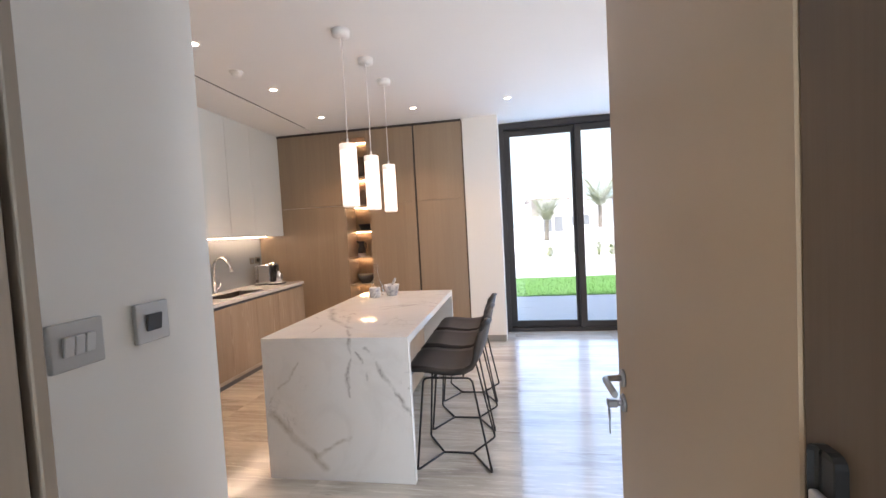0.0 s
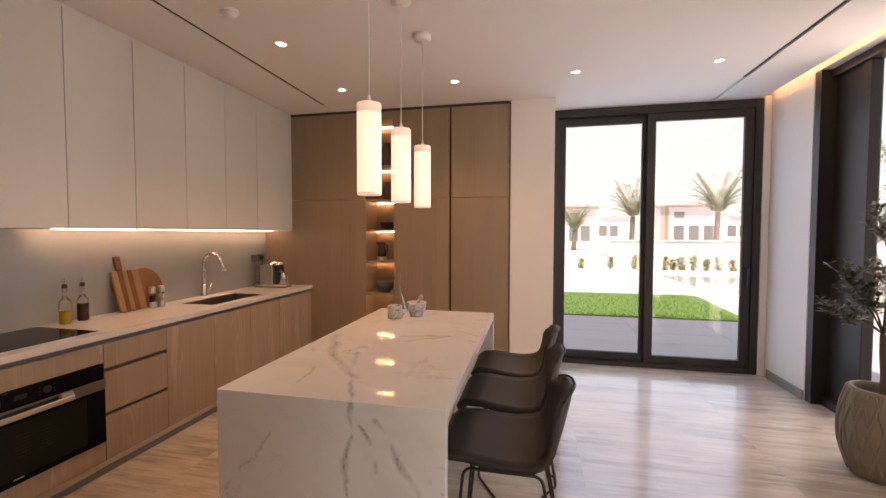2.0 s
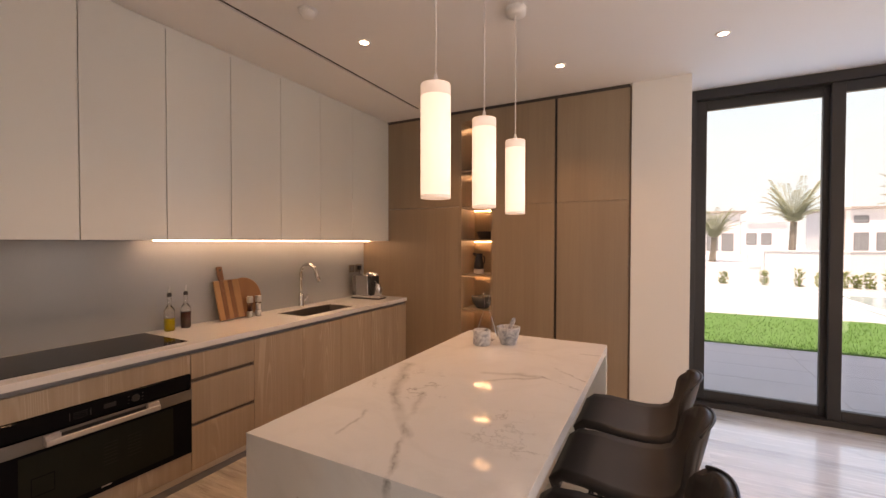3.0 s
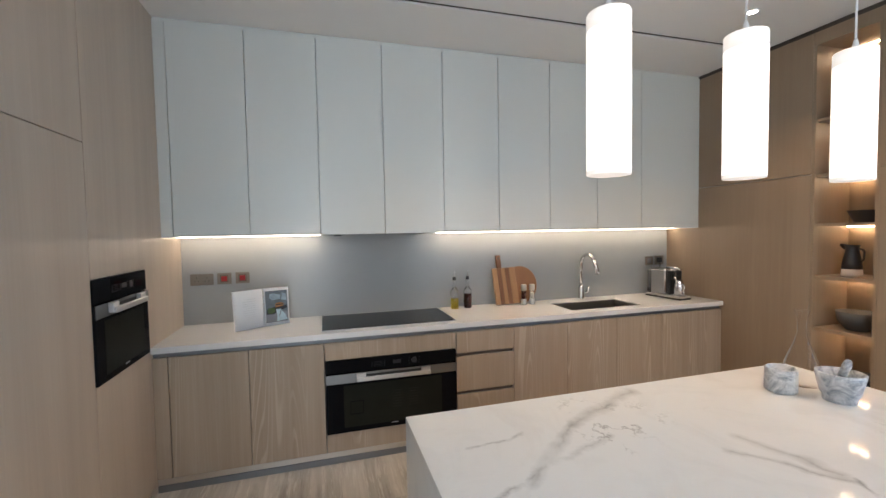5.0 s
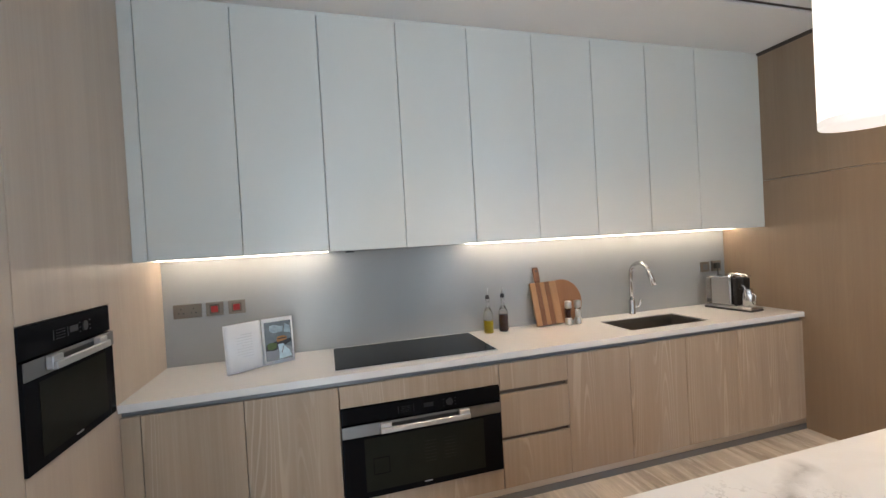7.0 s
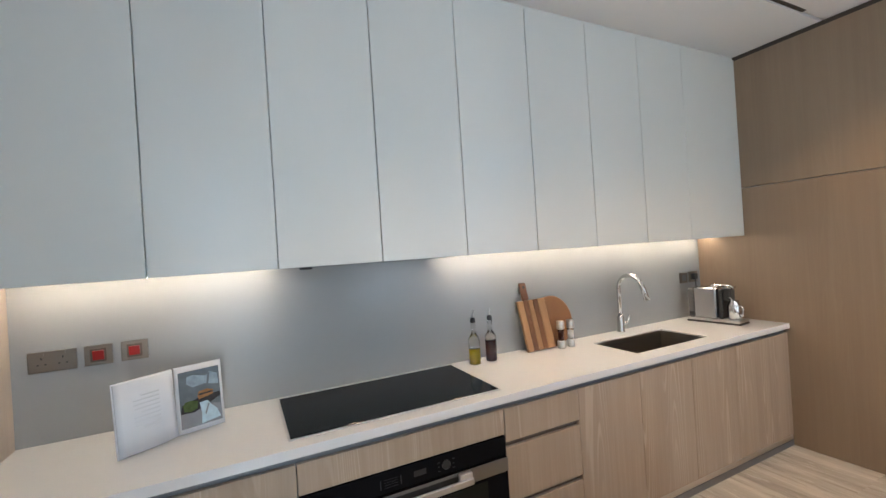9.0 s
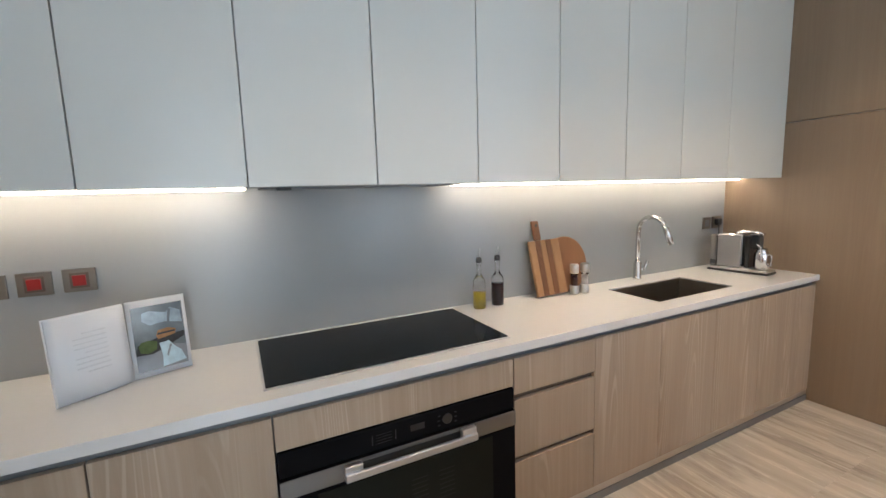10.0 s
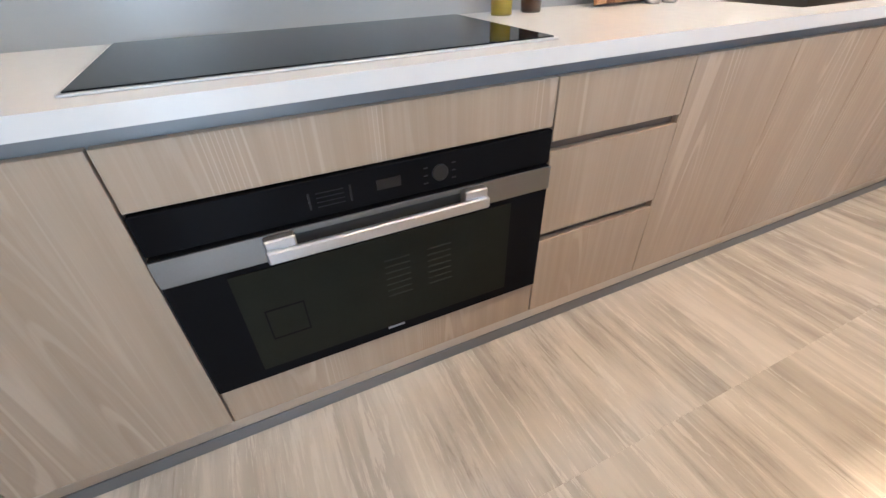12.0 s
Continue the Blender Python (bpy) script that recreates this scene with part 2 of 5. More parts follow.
M["leaf"] = plain("beige door laminate", (0.43, 0.312, 0.205), 0.38, vary=0.05, scale=3.0)
M["jamb"] = veneer("brown door frame wood", (0.13, 0.085, 0.052), (0.095, 0.06, 0.037), (0.16, 0.11, 0.07))
M["jamb_pale"] = veneer("taupe door lining", (0.34, 0.28, 0.225), (0.29, 0.235, 0.185), (0.38, 0.32, 0.26), lines=0.1)
M["quartz"] = plain("white quartz", (0.72, 0.715, 0.70), 0.16, vary=0.02, scale=30, bump=0.0)
M["splash"] = plain("grey quartz", (0.325, 0.33, 0.325), 0.24, vary=0.03, scale=5, bump=0.0)
M["gola"] = plain("anodised grey profile", (0.20, 0.205, 0.215), 0.42, 0.6)
# Drawer slots: the ash darkened, shade in the colour; also the switch bezel.
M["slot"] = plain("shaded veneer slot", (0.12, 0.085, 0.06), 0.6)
M["plinth_metal"] = brushed("plinth aluminium", (0.62, 0.57, 0.51), 0.36, (1, 0.03, 1))
M["gap"] = plain("dark gap", (0.05, 0.042, 0.035), 0.7)
M["marble"] = marble("veined marble")
M["floor"] = travertine("vein-cut travertine")
M["grout"] = plain("grout", (0.66, 0.61, 0.54), 0.8)
M["skirting"] = plain("grey skirting", (0.25, 0.235, 0.215), 0.4)
M["frame"] = plain("dark bronze aluminium", (0.035, 0.031, 0.029), 0.42, 0.3)
M["pane"] = pane_glass("window glass")
M["black_glass"] = plain("black glass", (0.008, 0.008, 0.009), 0.04, vary=0.0, bump=0.0)
M["hob"] = plain("black ceramic glass", (0.007, 0.0075, 0.008), 0.06, vary=0.1, scale=3, bump=0.0)
M["oven_window"] = plain("dark oven window", (0.019, 0.019, 0.015), 0.06, vary=0.15, scale=8, bump=0.0)
M["oven_key"] = plain("dim touch key", (0.014, 0.014, 0.015), 0.3)
for k in ("black_glass", "oven_window", "hob"):
    M[k].node_tree.nodes["Principled BSDF"].inputs["IOR"].default_value = 1.28
    M[k].node_tree.nodes["Principled BSDF"].inputs["Specular IOR Level"].default_value = 0.3 if k == "hob" else 0.05
M["steel"] = brushed("brushed steel", (0.47, 0.47, 0.475), 0.34, (1, 0.03, 1))
M["steel_x"] = brushed("brushed steel across", axis=(0.03, 1, 1))
M["band"] = brushed("dark brushed steel", (0.25, 0.245, 0.24), 0.36, (0.03, 1, 1))
M["satin"] = brushed("satin steel", (0.62, 0.615, 0.615), 0.42, (0.03, 1, 1))
M["oven_slot"] = plain("faint oven interior", (0.030, 0.030, 0.025), 0.2, bump=0.0)
M["sink"] = brushed("sink steel", (0.34, 0.31, 0.27), 0.34)
M["chrome"] = plain("chrome", (0.66, 0.66, 0.66), 0.07, 1.0, vary=0.02, bump=0.0)
M["plate"] = brushed("bronze steel plate", (0.24, 0.21, 0.175), 0.35)
M["plate_grey"] = plain("grey switch plate", (0.44, 0.44, 0.43), 0.35, 0.3)
M["rocker"] = plain("dark rocker", (0.05, 0.055, 0.06), 0.35)
M["rocker_light"] = plain("light rocker", (0.55, 0.55, 0.54), 0.35)
M["red"] = plain("red rocker", (0.30, 0.012, 0.01), 0.35)
M["black"] = plain("black plastic", (0.018, 0.018, 0.018), 0.4)
M["leather"] = plain("brown black leather", (0.026, 0.019, 0.016), 0.46, vary=0.25, scale=9, bump=0.35)
M["rod"] = plain("black powder coat", (0.012, 0.012, 0.012), 0.45)
M["white"] = plain("white plastic", (0.80, 0.79, 0.77), 0.4)
M["shade"] = glow("lit opal glass", (1.0, 0.86, 0.70), 0.85)
M["shade_dim"] = glow("opal glass ends", (1.0, 0.84, 0.66), 0.4)
M["led"] = glow("led strip", LED, 20.0)
M["niche_led"] = glow("niche led strip", WARM, 25.0)
M["cove_led"] = glow("cove led strip", WARM, 7.0)
M["lamp"] = glow("downlight lens", (1.0, 0.86, 0.68), 22.0)

# ---- building helpers ----
ORIGIN = {}


def box(x0, x1, y0, y1, z0, z1, bevel=0.0, seg=1, bm=None):
    """A block between two corners, its edges eased; added to bm if one is given."""
    out = bm or bmesh.new()
    r = bmesh.ops.create_cube(out, size=1.0, matrix=Matrix.Translation(((x0 + x1) / 2, (y0 + y1) / 2, (z0 + z1) / 2)) @ Matrix.Diagonal((abs(x1 - x0), abs(y1 - y0), abs(z1 - z0), 1)))
    if bevel:
        edges = list({e for v in r["verts"] for e in v.link_edges})
        bmesh.ops.bevel(out, geom=edges, offset=bevel, segments=seg, affect="EDGES", profile=0.5)
    return out


def lathe(profile, centre=(0, 0, 0), steps=24, bm=None, close=True):
    """A turned body from (radius, height) pairs, bottom to top."""
    out = bm or bmesh.new()
    rings = [[out.verts.new((centre[0] + r * math.cos(a), centre[1] + r * math.sin(a), centre[2] + h)) for a in (2 * math.pi * i / steps for i in range(steps))] for r, h in profile]
    for a, b in zip(rings, rings[1:]):
        for i in range(steps):
            f = out.faces.new((a[i], a[(i + 1) % steps], b[(i + 1) % steps], b[i]))
            f.smooth = True
    if close:
        out.faces.new(rings[0][::-1])
        out.faces.new(rings[-1])
    return out


def tube(points, radius, bm=None, steps=8, radii=None):
    """A round rod along points."""
    out = bm or bmesh.new()
    pts = [Vector(p) for p in points]
    rings, side = [], None
    for i, p in enumerate(pts):
        way = (pts[min(i + 1, len(pts) - 1)] - pts[max(i - 1, 0)]).normalized()
        if side is None:
            side = way.orthogonal().normalized()
        side = (side - way * side.dot(way)).normalized()
        up = way.cross(side)
        r = radii[i] if radii else radius
        rings.append([out.verts.new(p + (side * math.cos(a) + up * math.sin(a)) * r) for a in (2 * math.pi * k / steps for k in range(steps))])
    for a, b in zip(rings, rings[1:]):
        for k in range(steps):
            f = out.faces.new((a[k], a[(k + 1) % steps], b[(k + 1) % steps], b[k]))
            f.smooth = True
    out.faces.new(rings[0][::-1])
    out.faces.new(rings[-1])
    return out


def bend(points, radius, seg=4):
    """Rounds the inner corners of a polyline."""
    pts = [Vector(p) for p in points]
    out = [pts[0]]
    for a, b, c in zip(pts, pts[1:], pts[2:]):
        r = min(radius, (a - b).length / 2.1, (c - b).length / 2.1)
        p, q = b + (a - b).normalized() * r, b + (c - b).normalized() * r
        for k in range(seg + 1):
            s = k / seg
            out.append(p * (1 - s) ** 2 + b * 2 * s * (1 - s) + q * s ** 2)
    return out + [pts[-1]]


def turned(bm, m):
    bmesh.ops.transform(bm, matrix=m, verts=bm.verts)
    return bm


def thing(name, at, label="", category="", group="", kind=""):
    """An Empty at the base of a thing; its parts are given in the room's coordinates."""
    ob = new(name)
    ob.empty_display_size = 0.1
    ob.location = at
    ORIGIN[ob] = Vector(at)
    return tagged(ob, label, category, group, kind)


def part(name, bm, material, parent=None, label=""):
    """Links a bmesh as one mesh object, under a thing or a part if one is given."""
    if parent is not None:
        bmesh.ops.translate(bm, vec=-ORIGIN[parent], verts=bm.verts)
    bmesh.ops.recalc_face_normals(bm, faces=bm.faces)
    me = bpy.data.meshes.new(name)
    bm.to_mesh(me)
    bm.free()
    me.materials.append(M[material] if isinstance(material, str) else material)
    ob = new(name, me)
    if parent is not None:
        ob.parent = parent
        ORIGIN[ob] = ORIGIN[parent]
    if label:
        ob["label"] = label
    return ob


def solid(name, bm, material, label, category, group="", kind=""):
    """A thing that is a single mesh."""
    return tagged(part(name, bm, material), label, category, group, kind)


def structure(name, bm, material, label, category):
    return solid(name, bm, material, label, category, kind="structure")


# ---- the plan ----
BACK, FACE, EDGE, TOP = -3.195, -2.595, -2.58, 0.866   # splashback, cabinet fronts, worktop edge and height
TALL, END, CEIL = 1.25, 5.515, 2.86                      # fronts of the oven wall and of the far wall units, ceiling
GLASS_Y, RIGHT = 5.98, 2.31                              # garden door, right wall
DOOR_Y = 0.745                                           # kitchen face of the wall with the entrance
SEAMS = [1.317 + 0.4459 * i for i in range(9)] + [END]   # joints of the wall and base units
UP_X, UP_Z0, UP_Z1 = -2.832, 1.50, 2.835
NICHE_X0, NICHE_X1 = -1.93, -1.56

# ---- structure ----
structure("wall_left", box(BACK - 0.2, BACK - 0.012, 0.4, 6.2, 0, CEIL + 0.02), "wall", "white painted plaster wall behind the kitchen units", "wall")
structure("splashback", box(BACK - 0.012, BACK, TALL - 0.6, END + 0.3, TOP, UP_Z0 + 0.1), "splash", "pale grey quartz splashback panel above the worktop", "splashback")
structure("wall_far", box(-3.4, -0.29, END + 0.40, END + 0.6, 0, CEIL + 0.02), "wall", "white painted wall behind the tall units", "wall")
structure("wall_pier", box(-0.288, 0.155, END - 0.008, GLASS_Y + 0.25, 0, CEIL + 0.02, 0.003), "wall", "white painted pier beside the garden door", "wall")
w = box(RIGHT, RIGHT + 0.25, 5.33, GLASS_Y + 0.25, 0, CEIL + 0.118, 0.003)
box(2.243, RIGHT - 0.001, GLASS_Y - 0.01, GLASS_Y + 0.25, 0, CEIL + 0.02, 0.003, bm=w)
structure("wall_corner", w, "wall", "white painted wall between window and garden door", "wall")
structure("wall_right", box(RIGHT, RIGHT + 0.25, 2.75, 4.21, 0, CEIL + 0.118, 0.003), "wall", "white painted side wall with picture and socket", "wall")
structure("wall_right_near", box(RIGHT, RIGHT + 0.25, -2.4, 1.15, 0, CEIL + 0.118, 0.003), "wall", "white painted side wall near the entrance", "wall")
structure("wall_entrance", box(0.66, RIGHT, DOOR_Y - 0.16, DOOR_Y, 0, CEIL + 0.02), "wall", "white painted wall beside the entrance door", "wall")
structure("wall_over_door", box(-0.52, 0.66, DOOR_Y - 0.16, DOOR_Y, 2.62, CEIL + 0.02), "wall", "white painted wall above the entrance door", "wall")
structure("wall_behind_units", box(-3.395, -0.52, DOOR_Y - 0.16, DOOR_Y, 0, CEIL + 0.02), "wall", "white painted wall behind the oven units", "wall")
structure("wall_nib", box(-0.72, -0.60, DOOR_Y, TALL + 0.05, 0, CEIL + 0.02, 0.004), "wall", "white painted wall nib carrying the light switches", "wall")
structure("wall_hall_left", box(-1.5, -1.3, -2.4, DOOR_Y - 0.16, 0, CEIL + 0.02), "wall", "white painted hall wall", "wall")
# hall end wall with an unseen window added for the fill lamp
b = box(-1.5, -0.6, -2.6, -2.4, 0, CEIL + 0.02)
for a in ((0.8, RIGHT, 0, CEIL + 0.02), (-0.6, 0.8, 2.4, CEIL + 0.02), (-0.6, 0.8, 0, 0.25)):
    box(a[0], a[1], -2.6, -2.4, a[2], a[3], bm=b)
structure("wall_hall_end", b, "wall", "white painted hall wall with added tall window opening", "wall")
p = structure("window_hall", box(-0.6, 0.8, -2.54, -2.535, 0.25, 2.4), "pane", "tall fixed pane of the added hall window", "window")
p.visible_shadow = False
b = box(-3.5, RIGHT - 0.09, -2.6, GLASS_Y + 0.25, CEIL + 0.02, CEIL + 0.25)
box(RIGHT - 0.09, RIGHT + 0.25, -2.6, GLASS_Y + 0.25, CEIL + 0.12, CEIL + 0.25, bm=b)
box(-3.2, -2.31, -2.4, GLASS_Y + 0.24, CEIL, CEIL + 0.02, bm=b)
box(-2.27, 1.74, -2.4, 5.31, CEIL, CEIL + 0.02, bm=b)
box(-2.27, 1.74, 5.31, GLASS_Y + 0.24, CEIL, CEIL + 0.02, bm=b)
box(1.78, RIGHT - 0.09, -2.4, GLASS_Y + 0.24, CEIL, CEIL + 0.02, bm=b)
structure("ceiling", b, "ceiling", "smooth white painted plasterboard ceiling with cove", "ceiling")
structure("trim", box(-2.308, -2.272, 0.7, 5.29, CEIL + 0.012, CEIL + 0.018), "gap", "long black slot air diffuser in the ceiling", "air diffuser")
structure("trim", box(1.742, 1.778, 2.2, 5.33, CEIL + 0.012, CEIL + 0.018), "gap", "long black slot air diffuser in the ceiling", "air diffuser")
structure("cove_light", box(RIGHT - 0.088, RIGHT - 0.074, -0.5, GLASS_Y - 0.05, CEIL + 0.045, CEIL + 0.06), "cove_led", "warm light strip hidden in the ceiling cove", "cove light")
structure("baseboard", box(RIGHT - 0.014, RIGHT - 0.001, 5.335, GLASS_Y - 0.06, 0.001, 0.085, 0.002), "skirting", "grey stone skirting along the wall", "skirting board")
structure("baseboard", box(RIGHT - 0.014, RIGHT - 0.001, 0.7, 4.205, 0.001, 0.085, 0.002), "skirting", "grey stone skirting along the wall", "skirting board")
structure("baseboard", box(-0.286, 0.15, END - 0.022, END - 0.009, 0.001, 0.085, 0.002), "skirting", "grey stone skirting along the pier", "skirting board")

structure("lintel", box(RIGHT, RIGHT + 0.25, 1.152, 2.748, 2.859, CEIL + 0.118), "wall", "plaster lintel over the added near window", "wall")
structure("lintel", box(RIGHT, RIGHT + 0.25, 4.212, 5.328, 2.859, CEIL + 0.118), "wall", "plaster lintel over the side window", "wall")

# ---- garden door and side window ----
g = thing("door_garden", (1.2, GLASS_Y, 0), "dark bronze aluminium sliding glass door to the garden", "sliding door", kind="structure")
X0, X1 = 0.16, 2.24
HEAD = 2.858
for name, b in (("frame_jamb", box(X0, X0 + 0.06, GLASS_Y, GLASS_Y + 0.14, 0.0, HEAD, 0.003)), ("frame_jamb", box(X1 - 0.07, X1, GLASS_Y, GLASS_Y + 0.14, 0.0, HEAD, 0.003)),
                ("frame_head", box(X0 + 0.06, X1 - 0.07, GLASS_Y, GLASS_Y + 0.14, HEAD - 0.085, HEAD, 0.003)), ("frame_track", box(X0 + 0.06, X1 - 0.07, GLASS_Y, GLASS_Y + 0.14, 0.0, 0.05, 0.003))):
    part(name, b, "frame", g)


def sash(parent, x0, x1, y, z0, z1, s=0.075, d=0.045):
    f = box(x0, x0 + s, y, y + d, z0, z1, 0.003)
    box(x1 - s, x1, y, y + d, z0, z1, 0.003, bm=f)
    box(x0 + s, x1 - s, y, y + d, z0, z0 + s, 0.003, bm=f)
    box(x0 + s, x1 - s, y, y + d, z1 - s, z1, 0.003, bm=f)
    f = part("sash", f, "frame", parent)
    p = part("pane", box(x0 + s, x1 - s, y + 0.02, y + 0.026, z0 + s, z1 - s), "pane", f, "clear glass pane")
    p.visible_shadow = False
    return f


sash(g, X0 + 0.06, 1.195, GLASS_Y + 0.075, 0.05, HEAD - 0.085, 0.085)
s = sash(g, 1.15, X1 - 0.07, GLASS_Y + 0.02, 0.05, HEAD - 0.085, 0.085)
part("handle", tube(bend([(X1 - 0.11, GLASS_Y + 0.02, 0.92), (X1 - 0.11, GLASS_Y - 0.025, 0.92), (X1 - 0.11, GLASS_Y - 0.025, 1.12), (X1 - 0.11, GLASS_Y + 0.02, 1.12)], 0.02), 0.009), "black", s, "slim black pull handle")


def side_window(y0, y1, name):
    g = thing(name, (RIGHT + 0.12, (y0 + y1) / 2, 0), "dark bronze floor-to-ceiling window in the side wall", "window", kind="structure")
    # the wide panel is an opaque stand-in for a glass leaf that looks dark
    for nm, b in (("frame_jamb", box(RIGHT + 0.08, RIGHT + 0.20, y0 + 0.002, y0 + 0.06, 0, HEAD, 0.003)), ("frame_jamb", box(RIGHT + 0.005, RIGHT + 0.20, y1 - 0.08, y1 - 0.002, 0, HEAD, 0.003)),
                  ("frame_head", box(RIGHT + 0.08, RIGHT + 0.20, y0 + 0.06, y1 - 0.08, HEAD - 0.07, HEAD, 0.003)), ("frame_sill", box(RIGHT + 0.08, RIGHT + 0.20, y0 + 0.06, y1 - 0.08, 0, 0.07, 0.003)),
                  ("mullion", box(RIGHT + 0.10, RIGHT + 0.18, y1 - 0.47, y1 - 0.40, 0.07, HEAD - 0.07, 0.003)),
                  ("fixed_panel", box(RIGHT + 0.12, RIGHT + 0.16, y1 - 0.399, y1 - 0.081, 0.071, HEAD - 0.071, 0.002))):
        part(nm, b, "frame", g)
    p = part("pane", box(RIGHT + 0.135, RIGHT + 0.141, y0 + 0.06, y1 - 0.47, 0.07, HEAD - 0.07), "pane", g, "clear glass pane")
    p.visible_shadow = False


side_window(4.21, 5.33, "window_side")
# never in view; added as an opening for the fill lamp
side_window(1.15, 2.75, "window_near")

# ---- entrance door ----
HX = 0.577
g = thing("door_frame", (0.1, DOOR_Y, 0), "brown wooden frame round the entrance opening", "door frame", kind="structure")
# right jamb stays dark brown: its shade is put into the colour
part("jamb", box(0.579, 0.66, DOOR_Y - 0.20, DOOR_Y - 0.0095, 0, 2.62, 0.003), "jamb", g)
part("jamb", box(-0.52, -0.462, DOOR_Y - 0.20, DOOR_Y - 0.028, 0, 2.62, 0.002), "jamb_pale", g, "taupe lacquered door lining")
part("rebate_seal", box(-0.519, -0.482, DOOR_Y - 0.0275, DOOR_Y - 0.0135, 0, 2.62, 0.001), "jamb", g, "dark strip set back in the rebate")
part("lining_lip", box(-0.52, -0.46, DOOR_Y - 0.013, DOOR_Y + 0.008, 0, 2.62, 0.002), "jamb_pale", g, "taupe lining lip by the wall")
part("head", box(-0.46, 0.60, DOOR_Y - 0.20, DOOR_Y + 0.01, 2.56, 2.62, 0.003), "jamb", g)
part("architrave", box(0.66, 0.74, DOOR_Y - 0.20, DOOR_Y - 0.165, 0, 2.70, 0.003), "jamb", g)
part("architrave", box(-0.60, -0.52, DOOR_Y - 0.20, DOOR_Y - 0.165, 0, 2.70, 0.003), "jamb", g)
g = thing("door_entrance", (HX, DOOR_Y, 0), "open beige laminate entrance door with satin lever handle", "door")
lf = part("leaf", box(HX, HX + 0.045, DOOR_Y - 0.008, 1.565, 0.006, 2.55, 0.003), "leaf", g)
ROSE = (HX, 1.505, 0.99)
for s, nm in ((-1, "inner"), (1, "outer")):
    x = HX if s < 0 else HX + 0.045
    part("rose", turned(lathe([(0.026, 0), (0.026, 0.006), (0.023, 0.009)]), pose(x, ROSE[1], ROSE[2], 0, 90 * s, 0)), "steel", lf, "round satin steel rose")
    part("lever", tube(bend([(x, ROSE[1], ROSE[2]), (x + s * 0.055, ROSE[1], ROSE[2]), (x + s * 0.055, ROSE[1] - 0.125, ROSE[2])], 0.018, 5), 0.0095, steps=10), "steel", lf, "satin steel lever handle")
    part("keyhole_rose", turned(lathe([(0.026, 0), (0.026, 0.006), (0.023, 0.009)]), pose(x, ROSE[1], ROSE[2] - 0.075, 0, 90 * s, 0)), "steel", lf, "round satin steel lock rose")
k = lathe([(0.009, 0), (0.009, 0.02)], steps=10)
turned(k, pose(HX - 0.004, ROSE[1], ROSE[2] - 0.075, 0, -90, 0))
box(HX - 0.05, HX - 0.02, ROSE[1] - 0.012, ROSE[1] + 0.012, ROSE[2] - 0.087, ROSE[2] - 0.063, 0.004, bm=k)
box(HX - 0.046, HX - 0.043, ROSE[1] - 0.011, ROSE[1] + 0.011, ROSE[2] - 0.125, ROSE[2] - 0.09, 0.001, bm=k)
box(HX - 0.046, HX - 0.043, ROSE[1] - 0.004, ROSE[1] + 0.004, ROSE[2] - 0.17, ROSE[2] - 0.125, 0.001, bm=k)
part("key", k, "steel", lf, "key hanging in the lock")
part("hinge", box(0.573, 0.579, 0.672, 0.712, 1.05, 1.215, 0.012, 3), "black", g, "black door hinge")
part("hinge_knuckle", box(0.563, 0.5725, 0.685, 0.706, 1.135, 1.165, 0.003, 2), "satin", g, "satin steel hinge knuckle")

# hall door by the camera's start
g = thing("door_hall", (-1.3, -0.3, 0), "brown framed cream door in the hall wall", "door", kind="structure")
part("leaf", box(-1.298, -1.28, -0.75, 0.2, 0.005, 2.4, 0.003), "leaf", g)


def switch(y, z, w, h, rockers, mat):
    g = thing("light_switch", (-0.60, y, z - h / 2), "satin grey switch plate with %s on white wall" % ("one dark rocker" if rockers == 1 else "three pale rockers"), "light switch")
    part("plate", box(-0.60, -0.588, y - w / 2, y + w / 2, z - h / 2, z + h / 2, 0.003, 2), "plate_grey", g)
    n = rockers
    for i in range(n):
        c = y + (i - (n - 1) / 2) * 0.021
        hw = 0.02 if n == 1 else 0.0095
        part("rocker", turned(box(-0.004, 0.004, -hw, hw, -0.02, 0.02, 0.0015), pose(-0.586, c, z, 0, 7, 0)), mat, g)


switch(1.08, 1.278, 0.09, 0.094, 1, "rocker")
switch(0.905, 1.272, 0.105, 0.094, 3, "rocker_light")

# ---- wall units ----
REVEAL = 0.0022
for i in range(9):
    y0, y1 = SEAMS[i], SEAMS[i + 1]
    if i == 0:
        solid("filler_panel", box(BACK, UP_X, TALL, y0 - REVEAL, UP_Z0, UP_Z1, 0.001), "upper", "narrow pale grey lacquered filler beside wall unit", "filler panel")
    g = thing("wall_cabinet", ((BACK + UP_X) / 2, (y0 + y1) / 2, UP_Z0), "pale grey satin lacquered wall cabinet, closed, handleless", "cabinet", "wall cabinets over the worktop")
    hood = i in (2, 3)
    part("body", box(BACK, UP_X - 0.022, y0 + 0.001, y1 - 0.001, UP_Z0 + (0.004 if not hood else 0.035), UP_Z1), "upper", g)
    part("door", box(UP_X - 0.02, UP_X, y0 + REVEAL, y1 - REVEAL, UP_Z0, UP_Z1, 0.0012), "upper", g)
structure("trim", box(BACK, UP_X - 0.012, TALL, END, UP_Z1 + 0.001, CEIL - 0.001), "upper", "recessed lacquered strip between cabinets and ceiling", "trim")
for y0, y1 in ((TALL + 0.01, SEAMS[2] - 0.005), (SEAMS[4] + 0.005, END - 0.01)):
    structure("light_strip", box(BACK + 0.085, BACK + 0.101, y0, y1, UP_Z0 - 0.004, UP_Z0 + 0.003), "led", "warm white light strip under the wall cabinets", "light strip")
